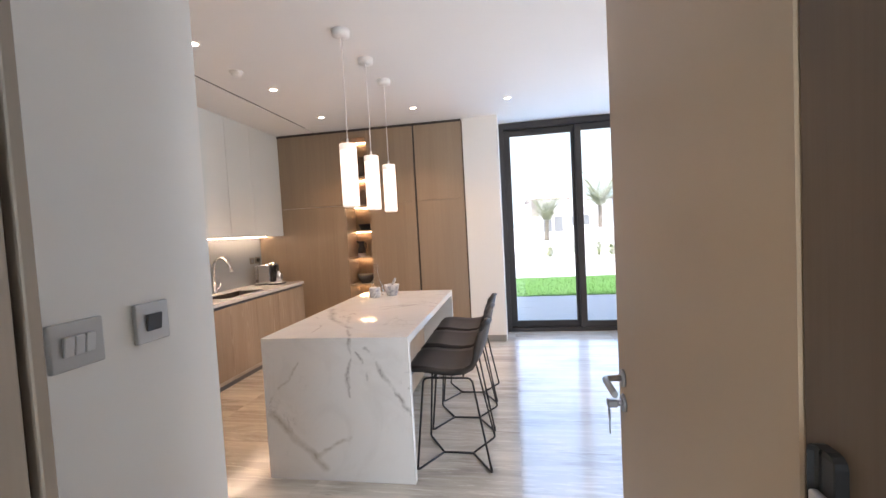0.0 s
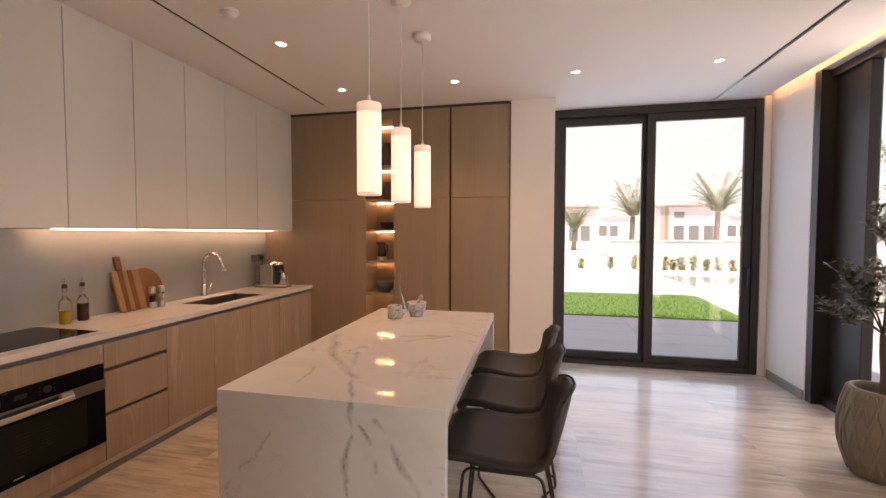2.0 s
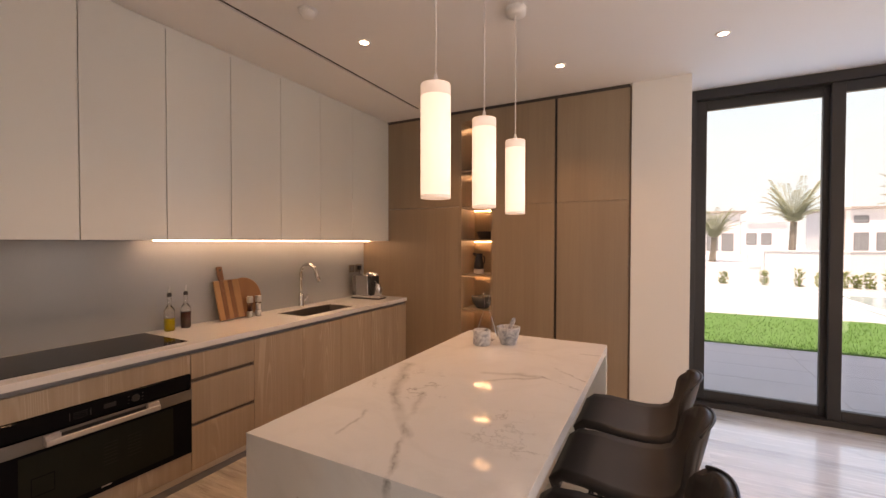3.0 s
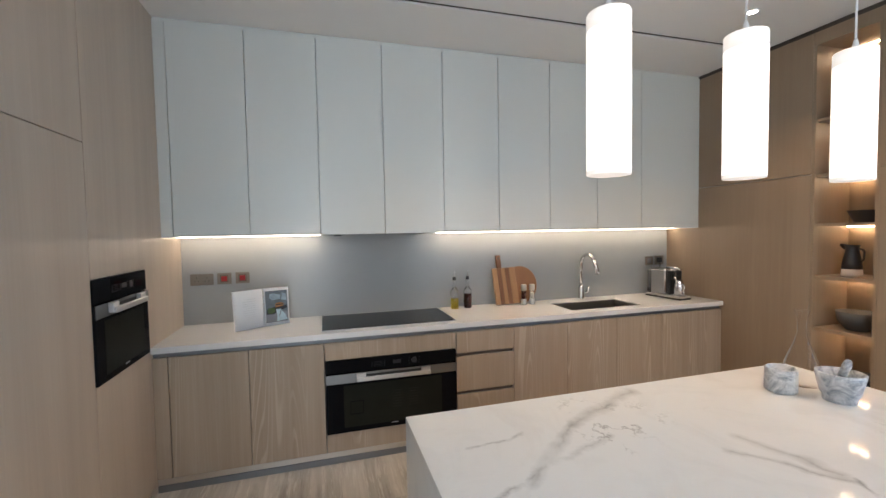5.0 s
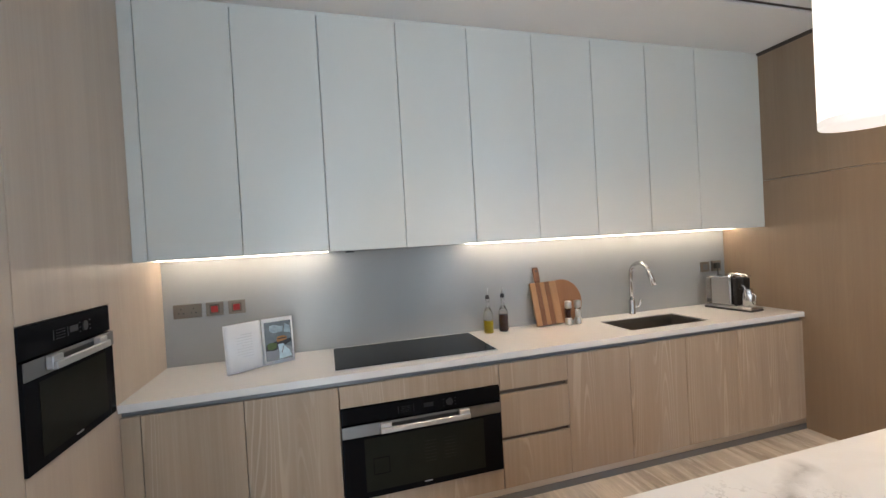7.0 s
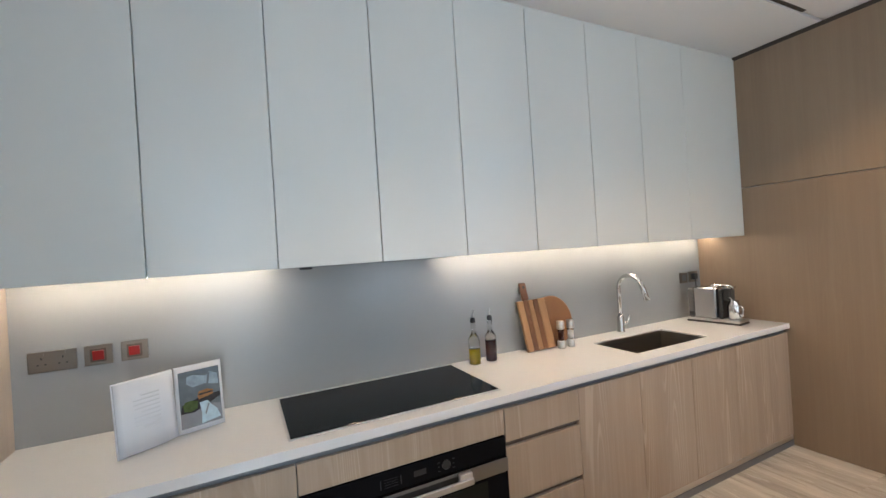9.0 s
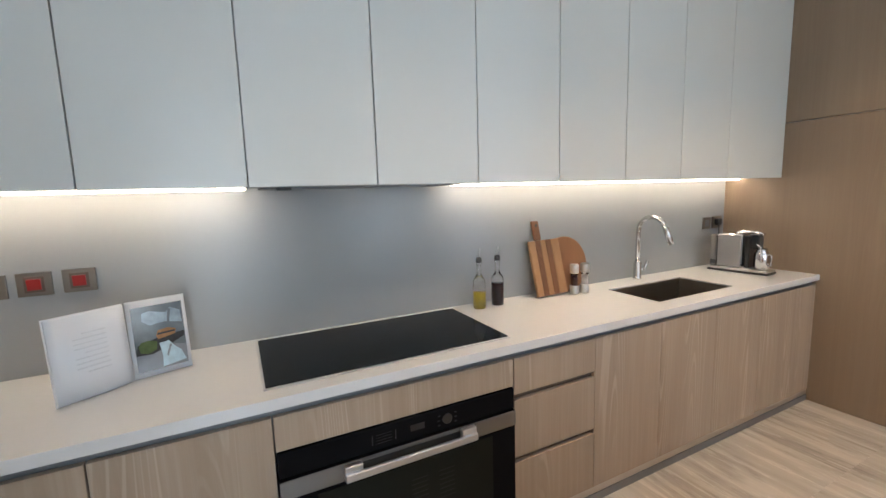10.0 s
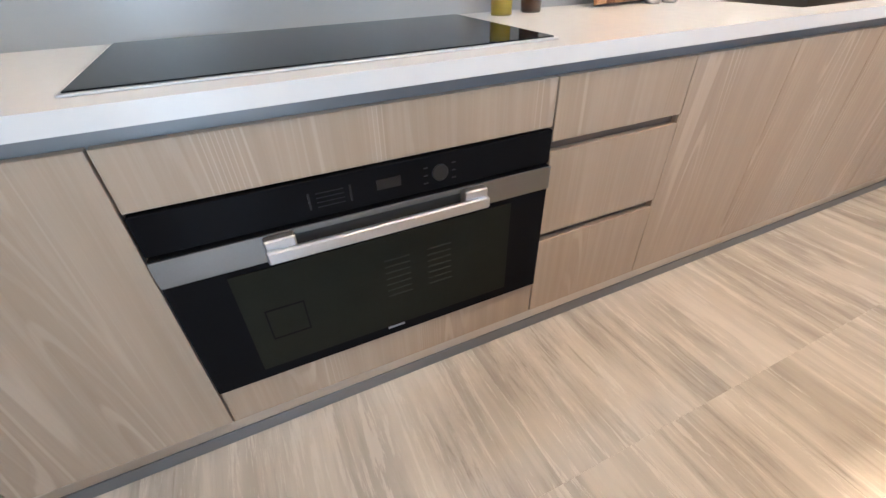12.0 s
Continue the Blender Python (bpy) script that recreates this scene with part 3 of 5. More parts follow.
g = thing("cooker_hood", (-3.0, (SEAMS[2] + SEAMS[4]) / 2, UP_Z0), "dark built-in extractor hood under the wall cabinets", "cooker hood")
part("body", box(BACK + 0.05, UP_X - 0.04, SEAMS[2] + 0.06, SEAMS[4] - 0.06, UP_Z0 - 0.002, UP_Z0 + 0.034, 0.002), "steel", g)
for k in range(2):
    yc = SEAMS[2] + 0.23 + k * 0.43
    part("filter", box(BACK + 0.09, UP_X - 0.08, yc - 0.19, yc + 0.19, UP_Z0 - 0.005, UP_Z0 - 0.001, 0.001), "gola", g)
part("slider", box(UP_X - 0.075, UP_X - 0.045, SEAMS[2] + 0.09, SEAMS[2] + 0.14, UP_Z0 - 0.012, UP_Z0 - 0.001, 0.002), "black", g)

# ---- base units ----
Z0, Z1 = 0.079, 0.800
g = thing("plinth", ((BACK + FACE) / 2, (TALL + END) / 2, 0), "brushed aluminium plinth with grey seal under base cabinets", "plinth")
part("panel", box(BACK, FACE - 0.004, TALL + 0.002, END - 0.001, 0.042, Z0 - 0.002, 0.001), "plinth_metal", g, "brushed aluminium plinth face")
part("seal", box(BACK, FACE - 0.001, TALL + 0.002, END - 0.001, 0.0, 0.0405, 0.001), "gola", g, "grey seal along the floor")
solid("worktop_profile", box(FACE - 0.05, FACE - 0.022, TALL, END, Z1 - 0.02, 0.8295), "gola", "grey aluminium finger-pull profile under the worktop", "profile")
b = box(BACK, EDGE, TALL + 0.001, 4.10, 0.83, TOP, 0.0)
box(BACK, EDGE, 4.763, END - 0.001, 0.83, TOP, bm=b)
box(BACK, -3.03, 4.10, 4.763, 0.83, TOP, bm=b)
box(-2.69, EDGE, 4.10, 4.763, 0.83, TOP, bm=b)
bmesh.ops.remove_doubles(b, verts=b.verts, dist=0.0001)
solid("worktop", b, "quartz", "long white quartz worktop along the wall", "worktop")
solid("filler_panel", box(BACK, FACE, TALL, SEAMS[0] + 0.013 - REVEAL, Z0, Z1, 0.001), "wood", "narrow ash veneer filler beside base cabinet", "filler panel")
for i in (0, 1, 5, 6, 7, 8):
    y0, y1 = SEAMS[i], SEAMS[i + 1]
    if i == 0:
        y0 += 0.013
    r = 0.0007 if i in (5, 6, 7) else REVEAL
    g = thing("base_cabinet", ((BACK + FACE) / 2, (y0 + y1) / 2, Z0), "ash veneer base cabinet with closed handleless door", "cabinet", "base cabinets under the worktop")
    part("body", box(BACK, FACE - 0.022, y0 + 0.001, y1 - 0.001, Z0, 0.60 if i in (6, 7) else Z1 - 0.03), "wood", g)
    part("door", box(FACE - 0.02, FACE, y0 + r, y1 - r, Z0, Z1, 0.0014), "wood", g)
y0, y1 = SEAMS[4], SEAMS[5]
g = thing("drawer_unit", ((BACK + FACE) / 2, (y0 + y1) / 2, Z0), "ash veneer drawer unit with three finger-slot drawers", "drawer unit")
part("body", box(BACK, FACE - 0.05, y0 + 0.001, y1 - 0.001, Z0, Z1 - 0.03), "wood", g)
for a, c in ((Z0, 0.350), (0.373, 0.622), (0.647, Z1)):
    part("drawer_front", box(FACE - 0.02, FACE, y0 + REVEAL, y1 - 0.0012, a, c, 0.0014), "wood", g)
# slot backs carry their shade as dark colour
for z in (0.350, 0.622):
    part("finger_slot", box(FACE - 0.048, FACE - 0.021, y0 + 0.004, y1 - 0.004, z - 0.03, z + 0.04), "slot", g, "recessed finger slot, shaded by its dark colour")
    part("slot_end", box(FACE - 0.02, FACE, y1 - 0.0055, y1 - 0.0012, z + 0.0005, z + 0.0225), "wood", g)
y0, y1 = SEAMS[2], SEAMS[4]
g = thing("oven_housing", ((BACK + FACE) / 2, (y0 + y1) / 2, Z0), "ash veneer housing unit for the built-in oven", "cabinet")
part("body", box(BACK, BACK + 0.02, y0, y1, Z0, Z1 - 0.03), "wood", g)
part("fascia", box(FACE - 0.02, FACE, y0 + REVEAL, y1 - REVEAL, 0.686, Z1, 0.0014), "wood", g)
part("fascia", box(FACE - 0.02, FACE, y0 + REVEAL, y1 - REVEAL, Z0, 0.2, 0.0014), "wood", g)


def oven(g, w, h, handle, window):
    """A built-in oven, front along local x from -w/2 to w/2, face at local y = 0 towards -y."""
    D = []

    def add(name, bm, mat, parent=None, label=""):
        D.append((name, bm, mat, label, parent))

    panel = h * (0.180 if w > 0.7 else 0.235)
    band = h * 0.125
    add("cavity_box", box(-w / 2 + 0.012, w / 2 - 0.012, 0.03, 0.5, 0.01, h - 0.01), "black")
    add("control_panel", box(-w / 2, w / 2, -0.006, 0.028, h - panel + 0.002, h, 0.002), "black_glass", None, "black glass control panel with dial")
    add("door", box(-w / 2, w / 2, -0.012, 0.026, 0, h - panel - 0.002, 0.002), "black_glass", None, "black glass oven door")
    add("trim_band", box(-w / 2, w / 2, -0.017, -0.0125, h - panel - 0.004 - band, h - panel - 0.003, 0.001), "band", None, "brushed steel band")
    add("oven_window", box(-w / 2 + window, w / 2 - window, -0.0145, -0.0125, h * 0.07, h - panel - band - 0.02), "oven_window", None, "dark see-through oven window")
    zb0, zb1 = h - panel - 0.004 - band, h - panel - 0.003
    b = box(-handle / 2, handle / 2, -0.052, -0.038, zb0 + band * 0.2, zb0 + band * 0.66, 0.003)
    for s in (-1, 1):
        x = s * (handle / 2 - 0.03)
        box(x - 0.03, x + 0.03, -0.040, -0.0172, zb0 + band * 0.22, zb1 - 0.001, 0.003, bm=b)
    add("handle", b, "satin", None, "wide satin steel bar handle")
    # flat black plate on the band, standing in for the dark recess
    add("handle_recess", box(-handle / 2 + 0.061, handle / 2 - 0.061, -0.0185, -0.0172, zb0 + band * 0.2, zb1 - 0.012), "black")
    zc = h - panel * 0.5
    dial = turned(lathe([(0.019, 0), (0.019, 0.003), (0.017, 0.004)], steps=28), pose(w * 0.16, -0.006, zc, 90, 0, 0))
    add("dial", dial, "black")
    for s in (-1, 1):
        b = bmesh.new()
        for k in range(3):
            x = w * 0.16 + s * 0.034
            box(x - 0.005, x + 0.005, -0.0068, -0.0058, zc - 0.021 + k * 0.018, zc - 0.018 + k * 0.018, bm=b)
        add("touch_keys", b, "oven_key")
    add("display", box(-0.022 + w * 0.02, 0.032 + w * 0.02, -0.0068, -0.0058, zc - 0.010, zc + 0.013), "oven_key")
    b = bmesh.new()
    kx = -w * 0.115
    for k in range(4):
        box(kx - 0.028, kx + 0.028, -0.0068, -0.0058, zc - 0.018 + k * 0.010, zc - 0.0165 + k * 0.010, bm=b)
    for s in (-1, 1):
        box(kx + s * 0.042 - 0.002, kx + s * 0.042 + 0.002, -0.0068, -0.0058, zc - 0.020, zc + 0.016, bm=b)
    add("symbol_marks", b, "oven_key")
    if w > 0.7:
        wz0, wz1 = h * 0.07, h - panel - band - 0.02
        for c in (0.02, 0.13):
            b = bmesh.new()
            for k in range(7):
                z = wz0 + (wz1 - wz0) * (0.36 + 0.065 * k)
                box(c - 0.032, c + 0.032, -0.0149, -0.0144, z, z + 0.0035, bm=b)
            add("fan_slots", b, "oven_slot")
        b = bmesh.new()
        for a in ((-0.29, -0.205, 0.30, 0.315), (-0.29, -0.205, 0.60, 0.615), (-0.29, -0.287, 0.315, 0.60), (-0.208, -0.205, 0.315, 0.60)):
            box(a[0], a[1], -0.0149, -0.0144, wz0 + (wz1 - wz0) * a[2], wz0 + (wz1 - wz0) * a[3], bm=b)
        add("tray_outline", b, "black_glass")
    add("maker_plate", box(-0.022, 0.022, -0.0135, -0.0121, h * 0.052, h * 0.052 + 0.0055), "steel")
    return D


def set_oven(at, rz, w, h, handle, window, label):
    g = thing("oven", at, label, "oven")
    m = pose(*at, 0, 0, rz)
    for name, bm, mat, lab, par in oven(g, w, h, handle, window):
        part(name, turned(bm, m), mat, g, lab)
    return g


set_oven((FACE, (SEAMS[2] + SEAMS[4]) / 2, 0.203), 90, 0.884, 0.478, 0.494, 0.11, "wide black glass built-in oven with steel handle under hob")

g = thing("hob", (-2.905, 2.66, TOP), "black glass induction hob with steel rim in worktop", "hob")
part("rim", box(-3.157, -2.648, 2.193, 3.127, TOP + 0.0005, TOP + 0.005, 0.001), "satin", g)
part("glass", box(-3.150, -2.657, 2.200, 3.120, TOP + 0.0042, TOP + 0.0075, 0.001), "hob", g)

g = thing("sink", (-2.86, 4.43, TOP - 0.2), "square undermount steel sink in the worktop", "sink")
b = bmesh.new()
for a in ((-3.029, -2.691, 4.101, 4.762, TOP - 0.225, TOP - 0.215), (-3.029, -3.025, 4.101, 4.762, TOP - 0.215, TOP - 0.008), (-2.695, -2.691, 4.101, 4.762, TOP - 0.215, TOP - 0.008),
          (-3.025, -2.695, 4.101, 4.105, TOP - 0.215, TOP - 0.008), (-3.025, -2.695, 4.758, 4.762, TOP - 0.215, TOP - 0.008)):
    box(*a, bm=b)
part("bowl", b, "sink", g)
part("drain", lathe([(0.045, 0), (0.045, 0.004), (0.03, 0.002)], (-2.87, 4.43, TOP - 0.2149)), "chrome", g)

g = thing("kitchen_tap", (-3.134, 4.486, TOP), "tall chrome gooseneck mixer tap beside the sink", "tap")
part("base", lathe([(0.027, 0), (0.027, 0.01), (0.024, 0.014), (0.024, 0.11), (0.018, 0.12)], (-3.134, 4.486, TOP)), "chrome", g)
arc = [(-3.134, 4.486, TOP + 0.11), (-3.134, 4.486, TOP + 0.315)] + [(-3.134 + 0.09 * (1 - math.cos(a)), 4.486 + 0.008 * (1 - math.cos(a)), TOP + 0.32 + 0.09 * math.sin(a)) for a in (math.pi * k / 12 for k in range(1, 11))]
part("neck", tube(arc, 0.0145, steps=12), "chrome", g)
tip = Vector(arc[-1])
part("spray_head", tube([tip, tip + Vector((0.012, 0.003, -0.03)), tip + Vector((0.045, 0.009, -0.12))], 0.016, steps=12, radii=[0.0145, 0.0175, 0.019]), "chrome", g)
part("lever", tube(bend([(-3.134, 4.51, TOP + 0.06), (-3.134, 4.55, TOP + 0.058), (-3.118, 4.562, TOP + 0.115)], 0.012), 0.009), "chrome", g)

# ---- far tall units and display niche ----
TOPZ = 2.828
solid("end_panel", box(FACE - 0.6, NICHE_X0 - 0.002, END, END + 0.022, 0.002, 1.858, 0.0012), "tall", "tall oak veneer panel closing the far end", "panel")
solid("end_panel", box(FACE - 0.6, NICHE_X0 - 0.002, END, END + 0.022, 1.862, TOPZ, 0.0012), "tall", "upper oak veneer panel closing the far end", "panel")
for x0, x1 in ((NICHE_X1 + 0.002, -0.945), (-0.92, -0.305)):
    g = thing("tall_cabinet", ((x0 + x1) / 2, END + 0.2, 0), "tall oak veneer cabinet with closed handleless doors", "cabinet", "tall cabinets at the far wall")
    part("body", box(x0, x1, END + 0.022, END + 0.38, 0.002, TOPZ), "tall", g)
    part("door", box(x0, x1, END, END + 0.02, 0.06, 1.858, 0.0012), "tall", g, "lower door")
    part("door", box(x0, x1, END, END + 0.02, 1.862, TOPZ, 0.0012), "tall", g, "upper door")
# near-black strips: the shade of groove and top gap is in their colour
solid("shadow_gap", box(-0.943, -0.922, END + 0.018, END + 0.06, 0.002, TOPZ), "gap", "dark finger-pull groove between tall cabinet doors", "groove")
structure("trim", box(-0.303, -0.290, END - 0.004, END + 0.38, 0.0, TOPZ + 0.012, 0.001), "jamb", "dark brown edge trim beside the tall cabinet", "trim")
structure("trim", box(FACE - 0.6, -0.304, END + 0.006, END + 0.38, TOPZ + 0.001, CEIL - 0.001), "gap", "dark shadow gap above the tall cabinets", "trim")
g = thing("display_niche", ((NICHE_X0 + NICHE_X1) / 2, END + 0.2, 0.0), "oak display niche with lit shelves between tall units", "shelf unit")
part("side", box(NICHE_X0, NICHE_X0 + 0.018, END + 0.003, END + 0.36, 0.43, 2.76), "tall", g)
part("side", box(NICHE_X1 - 0.018, NICHE_X1, END + 0.003, END + 0.36, 0.43, 2.76), "tall", g)
part("back", box(NICHE_X0, NICHE_X1, END + 0.36, END + 0.375, 0.43, 2.76), "tall", g)
part("base_panel", box(NICHE_X0, NICHE_X1, END, END + 0.36, 0.002, 0.43, 0.001), "tall", g)
part("top_panel", box(NICHE_X0, NICHE_X1, END, END + 0.375, 2.74, TOPZ, 0.001), "tall", g)
SHELVES = (0.79, 1.155, 1.52, 1.86, 2.24)
for z in SHELVES:
    part("shelf", box(NICHE_X0 + 0.0185, NICHE_X1 - 0.0185, END + 0.02, END + 0.3595, z - 0.022, z, 0.001), "tall", g)
for z in SHELVES + (2.762,):
    part("light_strip", box(NICHE_X0 + 0.03, NICHE_X1 - 0.03, END + 0.325, END + 0.338, z - 0.03, z - 0.0225), "niche_led", g, "warm light strip under shelf")

# ---- oven wall ----
LX0, LX1, LX2, LX3 = -2.58, -1.99, -1.37, -0.725
D0 = DOOR_Y
g = thing("oven_tall_unit", ((LX0 + LX1) / 2, 0.95, 0), "tall ash veneer housing with built-in oven", "cabinet")
part("body", box(LX0 + 0.001, LX1 - 0.001, D0 + 0.003, TALL - 0.53, 0.002, TOPZ), "wood_lit", g)
part("fascia", box(LX0 + 0.001, LX1 - REVEAL, TALL - 0.02, TALL, 0.06, 0.848, 0.0012), "wood_lit", g)
part("fascia", box(LX0 + 0.001, LX1 - REVEAL, TALL - 0.02, TALL, 1.326, TOPZ, 0.0012), "wood_lit", g)
part("stile", box(LX0 + 0.001, -2.55, TALL - 0.02, TALL, 0.849, 1.325), "wood_lit", g)
set_oven((-2.27, TALL, 0.853), 180, 0.562, 0.47, 0.36, 0.07, "compact black glass built-in oven with steel handle")
for x0, x1, gap in ((LX1, LX2 - 0.012, 0), (LX2 + 0.012, LX3, 1)):
    g = thing("tall_cabinet", ((x0 + x1) / 2, 0.95, 0), "tall ash veneer cabinet with closed handleless doors", "cabinet", "tall cabinets in the oven wall")
    part("body", box(x0 + 0.001, x1 - 0.001, D0 + 0.003, TALL - 0.022, 0.002, TOPZ), "wood_lit", g)
    part("door", box(x0 + REVEAL, x1, TALL - 0.02, TALL, 0.06, 1.914, 0.0012), "wood_lit", g, "lower door")
    part("door", box(x0 + REVEAL, x1, TALL - 0.02, TALL, 1.919, TOPZ, 0.0012), "wood_lit", g, "upper door")
# this groove's shade is likewise the strip's dark colour
solid("shadow_gap", box(LX2 - 0.0115, LX2 + 0.0115, TALL - 0.055, TALL - 0.03, 0.002, TOPZ), "gap", "dark finger-pull groove between tall cabinet doors", "groove")
solid("side_panel", box(BACK, LX0, D0 + 0.003, TALL - 0.001, 0.002, TOPZ + 0.03), "wood_lit", "ash veneer panel beside the oven housing", "panel")
structure("trim", box(LX0, LX3, D0 + 0.003, TALL - 0.006, TOPZ + 0.001, CEIL - 0.001), "wood_lit", "veneer strip above the oven wall units", "trim")

# ---- island ----
IX0, IX1, IY0, IY1, IZ = -1.256, -0.342, 2.482, 4.285, 0.864
g = thing("kitchen_island", ((IX0 + IX1) / 2, (IY0 + IY1) / 2, 0), "white veined marble waterfall kitchen island with seating side", "kitchen island")


def mitred(section):
    """A slab along x with a section in y and z, for mitred corners."""
    bm = bmesh.new()
    ends = [[bm.verts.new((x, y, z)) for y, z in section] for x in (IX0, IX1)]
    bm.faces.new(ends[0][::-1])
    bm.faces.new(ends[1])
    n = len(section)
    for k in range(n):
        bm.faces.new((ends[0][k], ends[0][(k + 1) % n], ends[1][(k + 1) % n], ends[1][k]))
    bmesh.ops.recalc_face_normals(bm, faces=bm.faces)
    return bm


E = 0.0012   # eased arris
part("top", mitred([(IY0 + E, IZ), (IY1 - E, IZ), (IY1 - 0.045, IZ - 0.045), (IY0 + 0.045, IZ - 0.045)]), "marble", g)
part("end_panel", mitred([(IY0, 0.001), (IY0, IZ - E), (IY0 + E, IZ - 0.0001), (IY0 + 0.0449, IZ - 0.0451), (IY0 + 0.0449, 0.001)]), "marble", g)
part("end_panel", mitred([(IY1, 0.001), (IY1, IZ - E), (IY1 - E, IZ - 0.0001), (IY1 - 0.0449, IZ - 0.0451), (IY1 - 0.0449, 0.001)]), "marble", g)
part("body", box(IX0 + 0.03, -0.64, IY0 + 0.046, IY1 - 0.046, 0.06, IZ - 0.046), "wood", g)
part("plinth", box(IX0 + 0.07, -0.68, IY0 + 0.046, IY1 - 0.046, 0.0, 0.059), "gola", g)

# ---- pendants ----
PX, PYS, PZ = -0.82, (2.978, 3.466, 3.95), 1.657
g = thing("pendant_lamp", (PX, PYS[0], PZ), "lit white opal glass cylinder pendant hanging over island", "pendant lamp", "pendant lamps over the island")
o = (PX, PYS[0], PZ)
part("shade", lathe([(0.050, 0.012), (0.0575, 0.0121), (0.0575, 0.385), (0.05, 0.3851)], o, 32), "shade", g, "glowing opal glass cylinder")
part("shade_end", lathe([(0.046, 0.0), (0.0565, 0.0), (0.0575, 0.002), (0.0575, 0.0118), (0.046, 0.0118)], o, 32), "shade_dim", g)
part("shade_end", lathe([(0.052, 0.3855), (0.0575, 0.3855), (0.0575, 0.428), (0.056, 0.431), (0.02, 0.431)], o, 32), "shade_dim", g)
part("cap", lathe([(0.012, 0.4315), (0.012, 0.438), (0.005, 0.47)], o, 16), "white", g)
part("cord", lathe([(0.0032, 0.47), (0.0032, CEIL - PZ - 0.03)], o, 8), "white", g)
part("canopy", lathe([(0.02, CEIL - PZ - 0.045), (0.058, CEIL - PZ - 0.04), (0.06, CEIL - PZ - 0.001)], o, 28), "white", g, "white round ceiling canopy")
for y in PYS[1:]:
    copy_thing(g, Matrix.Translation((PX, y, PZ)))

# ---- downlights ----
# first position, in the hall, is an unseen lamp added for the door leaf
DOWN = ((0.1, -0.55), (-1.87, 2.88), (-1.87, 3.87), (-1.87, 4.863), (-0.762, 4.87), (0.292, 4.863), (1.386, 4.853), (1.40, 3.87))
first = None
for x, y in DOWN:
    if first is None:
        first = g = thing("downlight", (x, y, CEIL), "small white recessed ceiling downlight, lit", "downlight", "downlights in the ceiling")
        part("ring", lathe([(0.03, -0.001), (0.046, -0.001), (0.045, -0.005), (0.032, -0.006), (0.03, -0.003)], (x, y, CEIL), 28), "white", g)
        part("lens", lathe([(0.003, -0.0018), (0.030, -0.0018), (0.030, -0.0032), (0.003, -0.0034)], (x, y, CEIL), 24), "lamp", g, "glowing lens")
    else:
        copy_thing(first, Matrix.Translation((x, y, CEIL)))
    s = new("downlight_beam", bpy.data.lights.new("downlight_beam", "SPOT"))
    s.data.energy, s.data.color, s.data.spot_size, s.data.spot_blend, s.data.shadow_soft_size = 28, (1.0, 0.66, 0.36), radians(105), 0.7, 0.055
    s.location = (x, y, CEIL - 0.012)
    if x > 0.2:
        s.data.energy = 10
    elif y > 3.5:
        s.data.energy = 34
    # the added hall lamp is stronger and whiter
    if y < 0:
        s.data.energy, s.data.color = 48, (1.0, 0.86, 0.70)
g = thing("smoke_detector", (-1.915, 3.40, CEIL), "white round smoke detector on the ceiling", "smoke detector")
part("base", lathe([(0.02, -0.012), (0.055, -0.012), (0.055, -0.001)], (-1.915, 3.40, CEIL), 28), "white", g)
part("chamber", lathe([(0.01, -0.042), (0.034, -0.04), (0.042, -0.022), (0.042, -0.0125)], (-1.915, 3.40, CEIL), 28), "white", g)

# ---- bar stools ----

def stone_mottle(name):
    t = Tree(name)
    p = t.place()
    n = t.noise(p, 14.0, 6, 0.65, 2.0)
    t.set(t.mix(t.ramp(n, (0.36, 0.0), (0.52, 0.6), (0.66, 1.0)), (0.22, 0.24, 0.27), (0.74, 0.74, 0.74)), 0.3)
    return t.m


M["grey_marble"] = stone_mottle("grey and white marble")


def shell(cx, cy):
    """The stool's padded bucket: seat and back in one bent sheet, open to the island."""
    prof = [(-0.235, 0.572), (-0.242, 0.592), (-0.225, 0.606), (-0.15, 0.600), (-0.06, 0.588), (0.03, 0.583), (0.105, 0.592), (0.16, 0.622), (0.20, 0.68), (0.228, 0.75), (0.247, 0.82), (0.256, 0.862), (0.262, 0.874)]
    half = [0.195, 0.20, 0.205, 0.215, 0.222, 0.226, 0.226, 0.222, 0.214, 0.204, 0.188, 0.168, 0.15]
    bm = bmesh.new()
    rows, n = [], 10
    for (px, pz), h in zip(prof, half):
        row = []
        back = max(0.0, min(1.0, (pz - 0.60) / 0.2)) if px > 0 else 0.0
        for k in range(n + 1):
            v = 2 * k / n - 1
            lift = 0.014 * abs(v) ** 2.5 * (1 - back) * (0.35 if px < -0.2 else 1.0)
            wrap = 0.055 * abs(v) ** 2.2 * back
            drop = 0.03 * abs(v) ** 3 * back
            row.append(bm.verts.new((cx + px - wrap, cy + v * h, pz + lift - drop)))
        rows.append(row)
    for a, b in zip(rows, rows[1:]):
        for k in range(n):
            bm.faces.new((a[k], a[k + 1], b[k + 1], b[k])).smooth = True
    bmesh.ops.recalc_face_normals(bm, faces=bm.faces)
    bmesh.ops.solidify(bm, geom=bm.faces[:], thickness=0.030)
    for f in bm.faces:
        f.smooth = True
    return bm


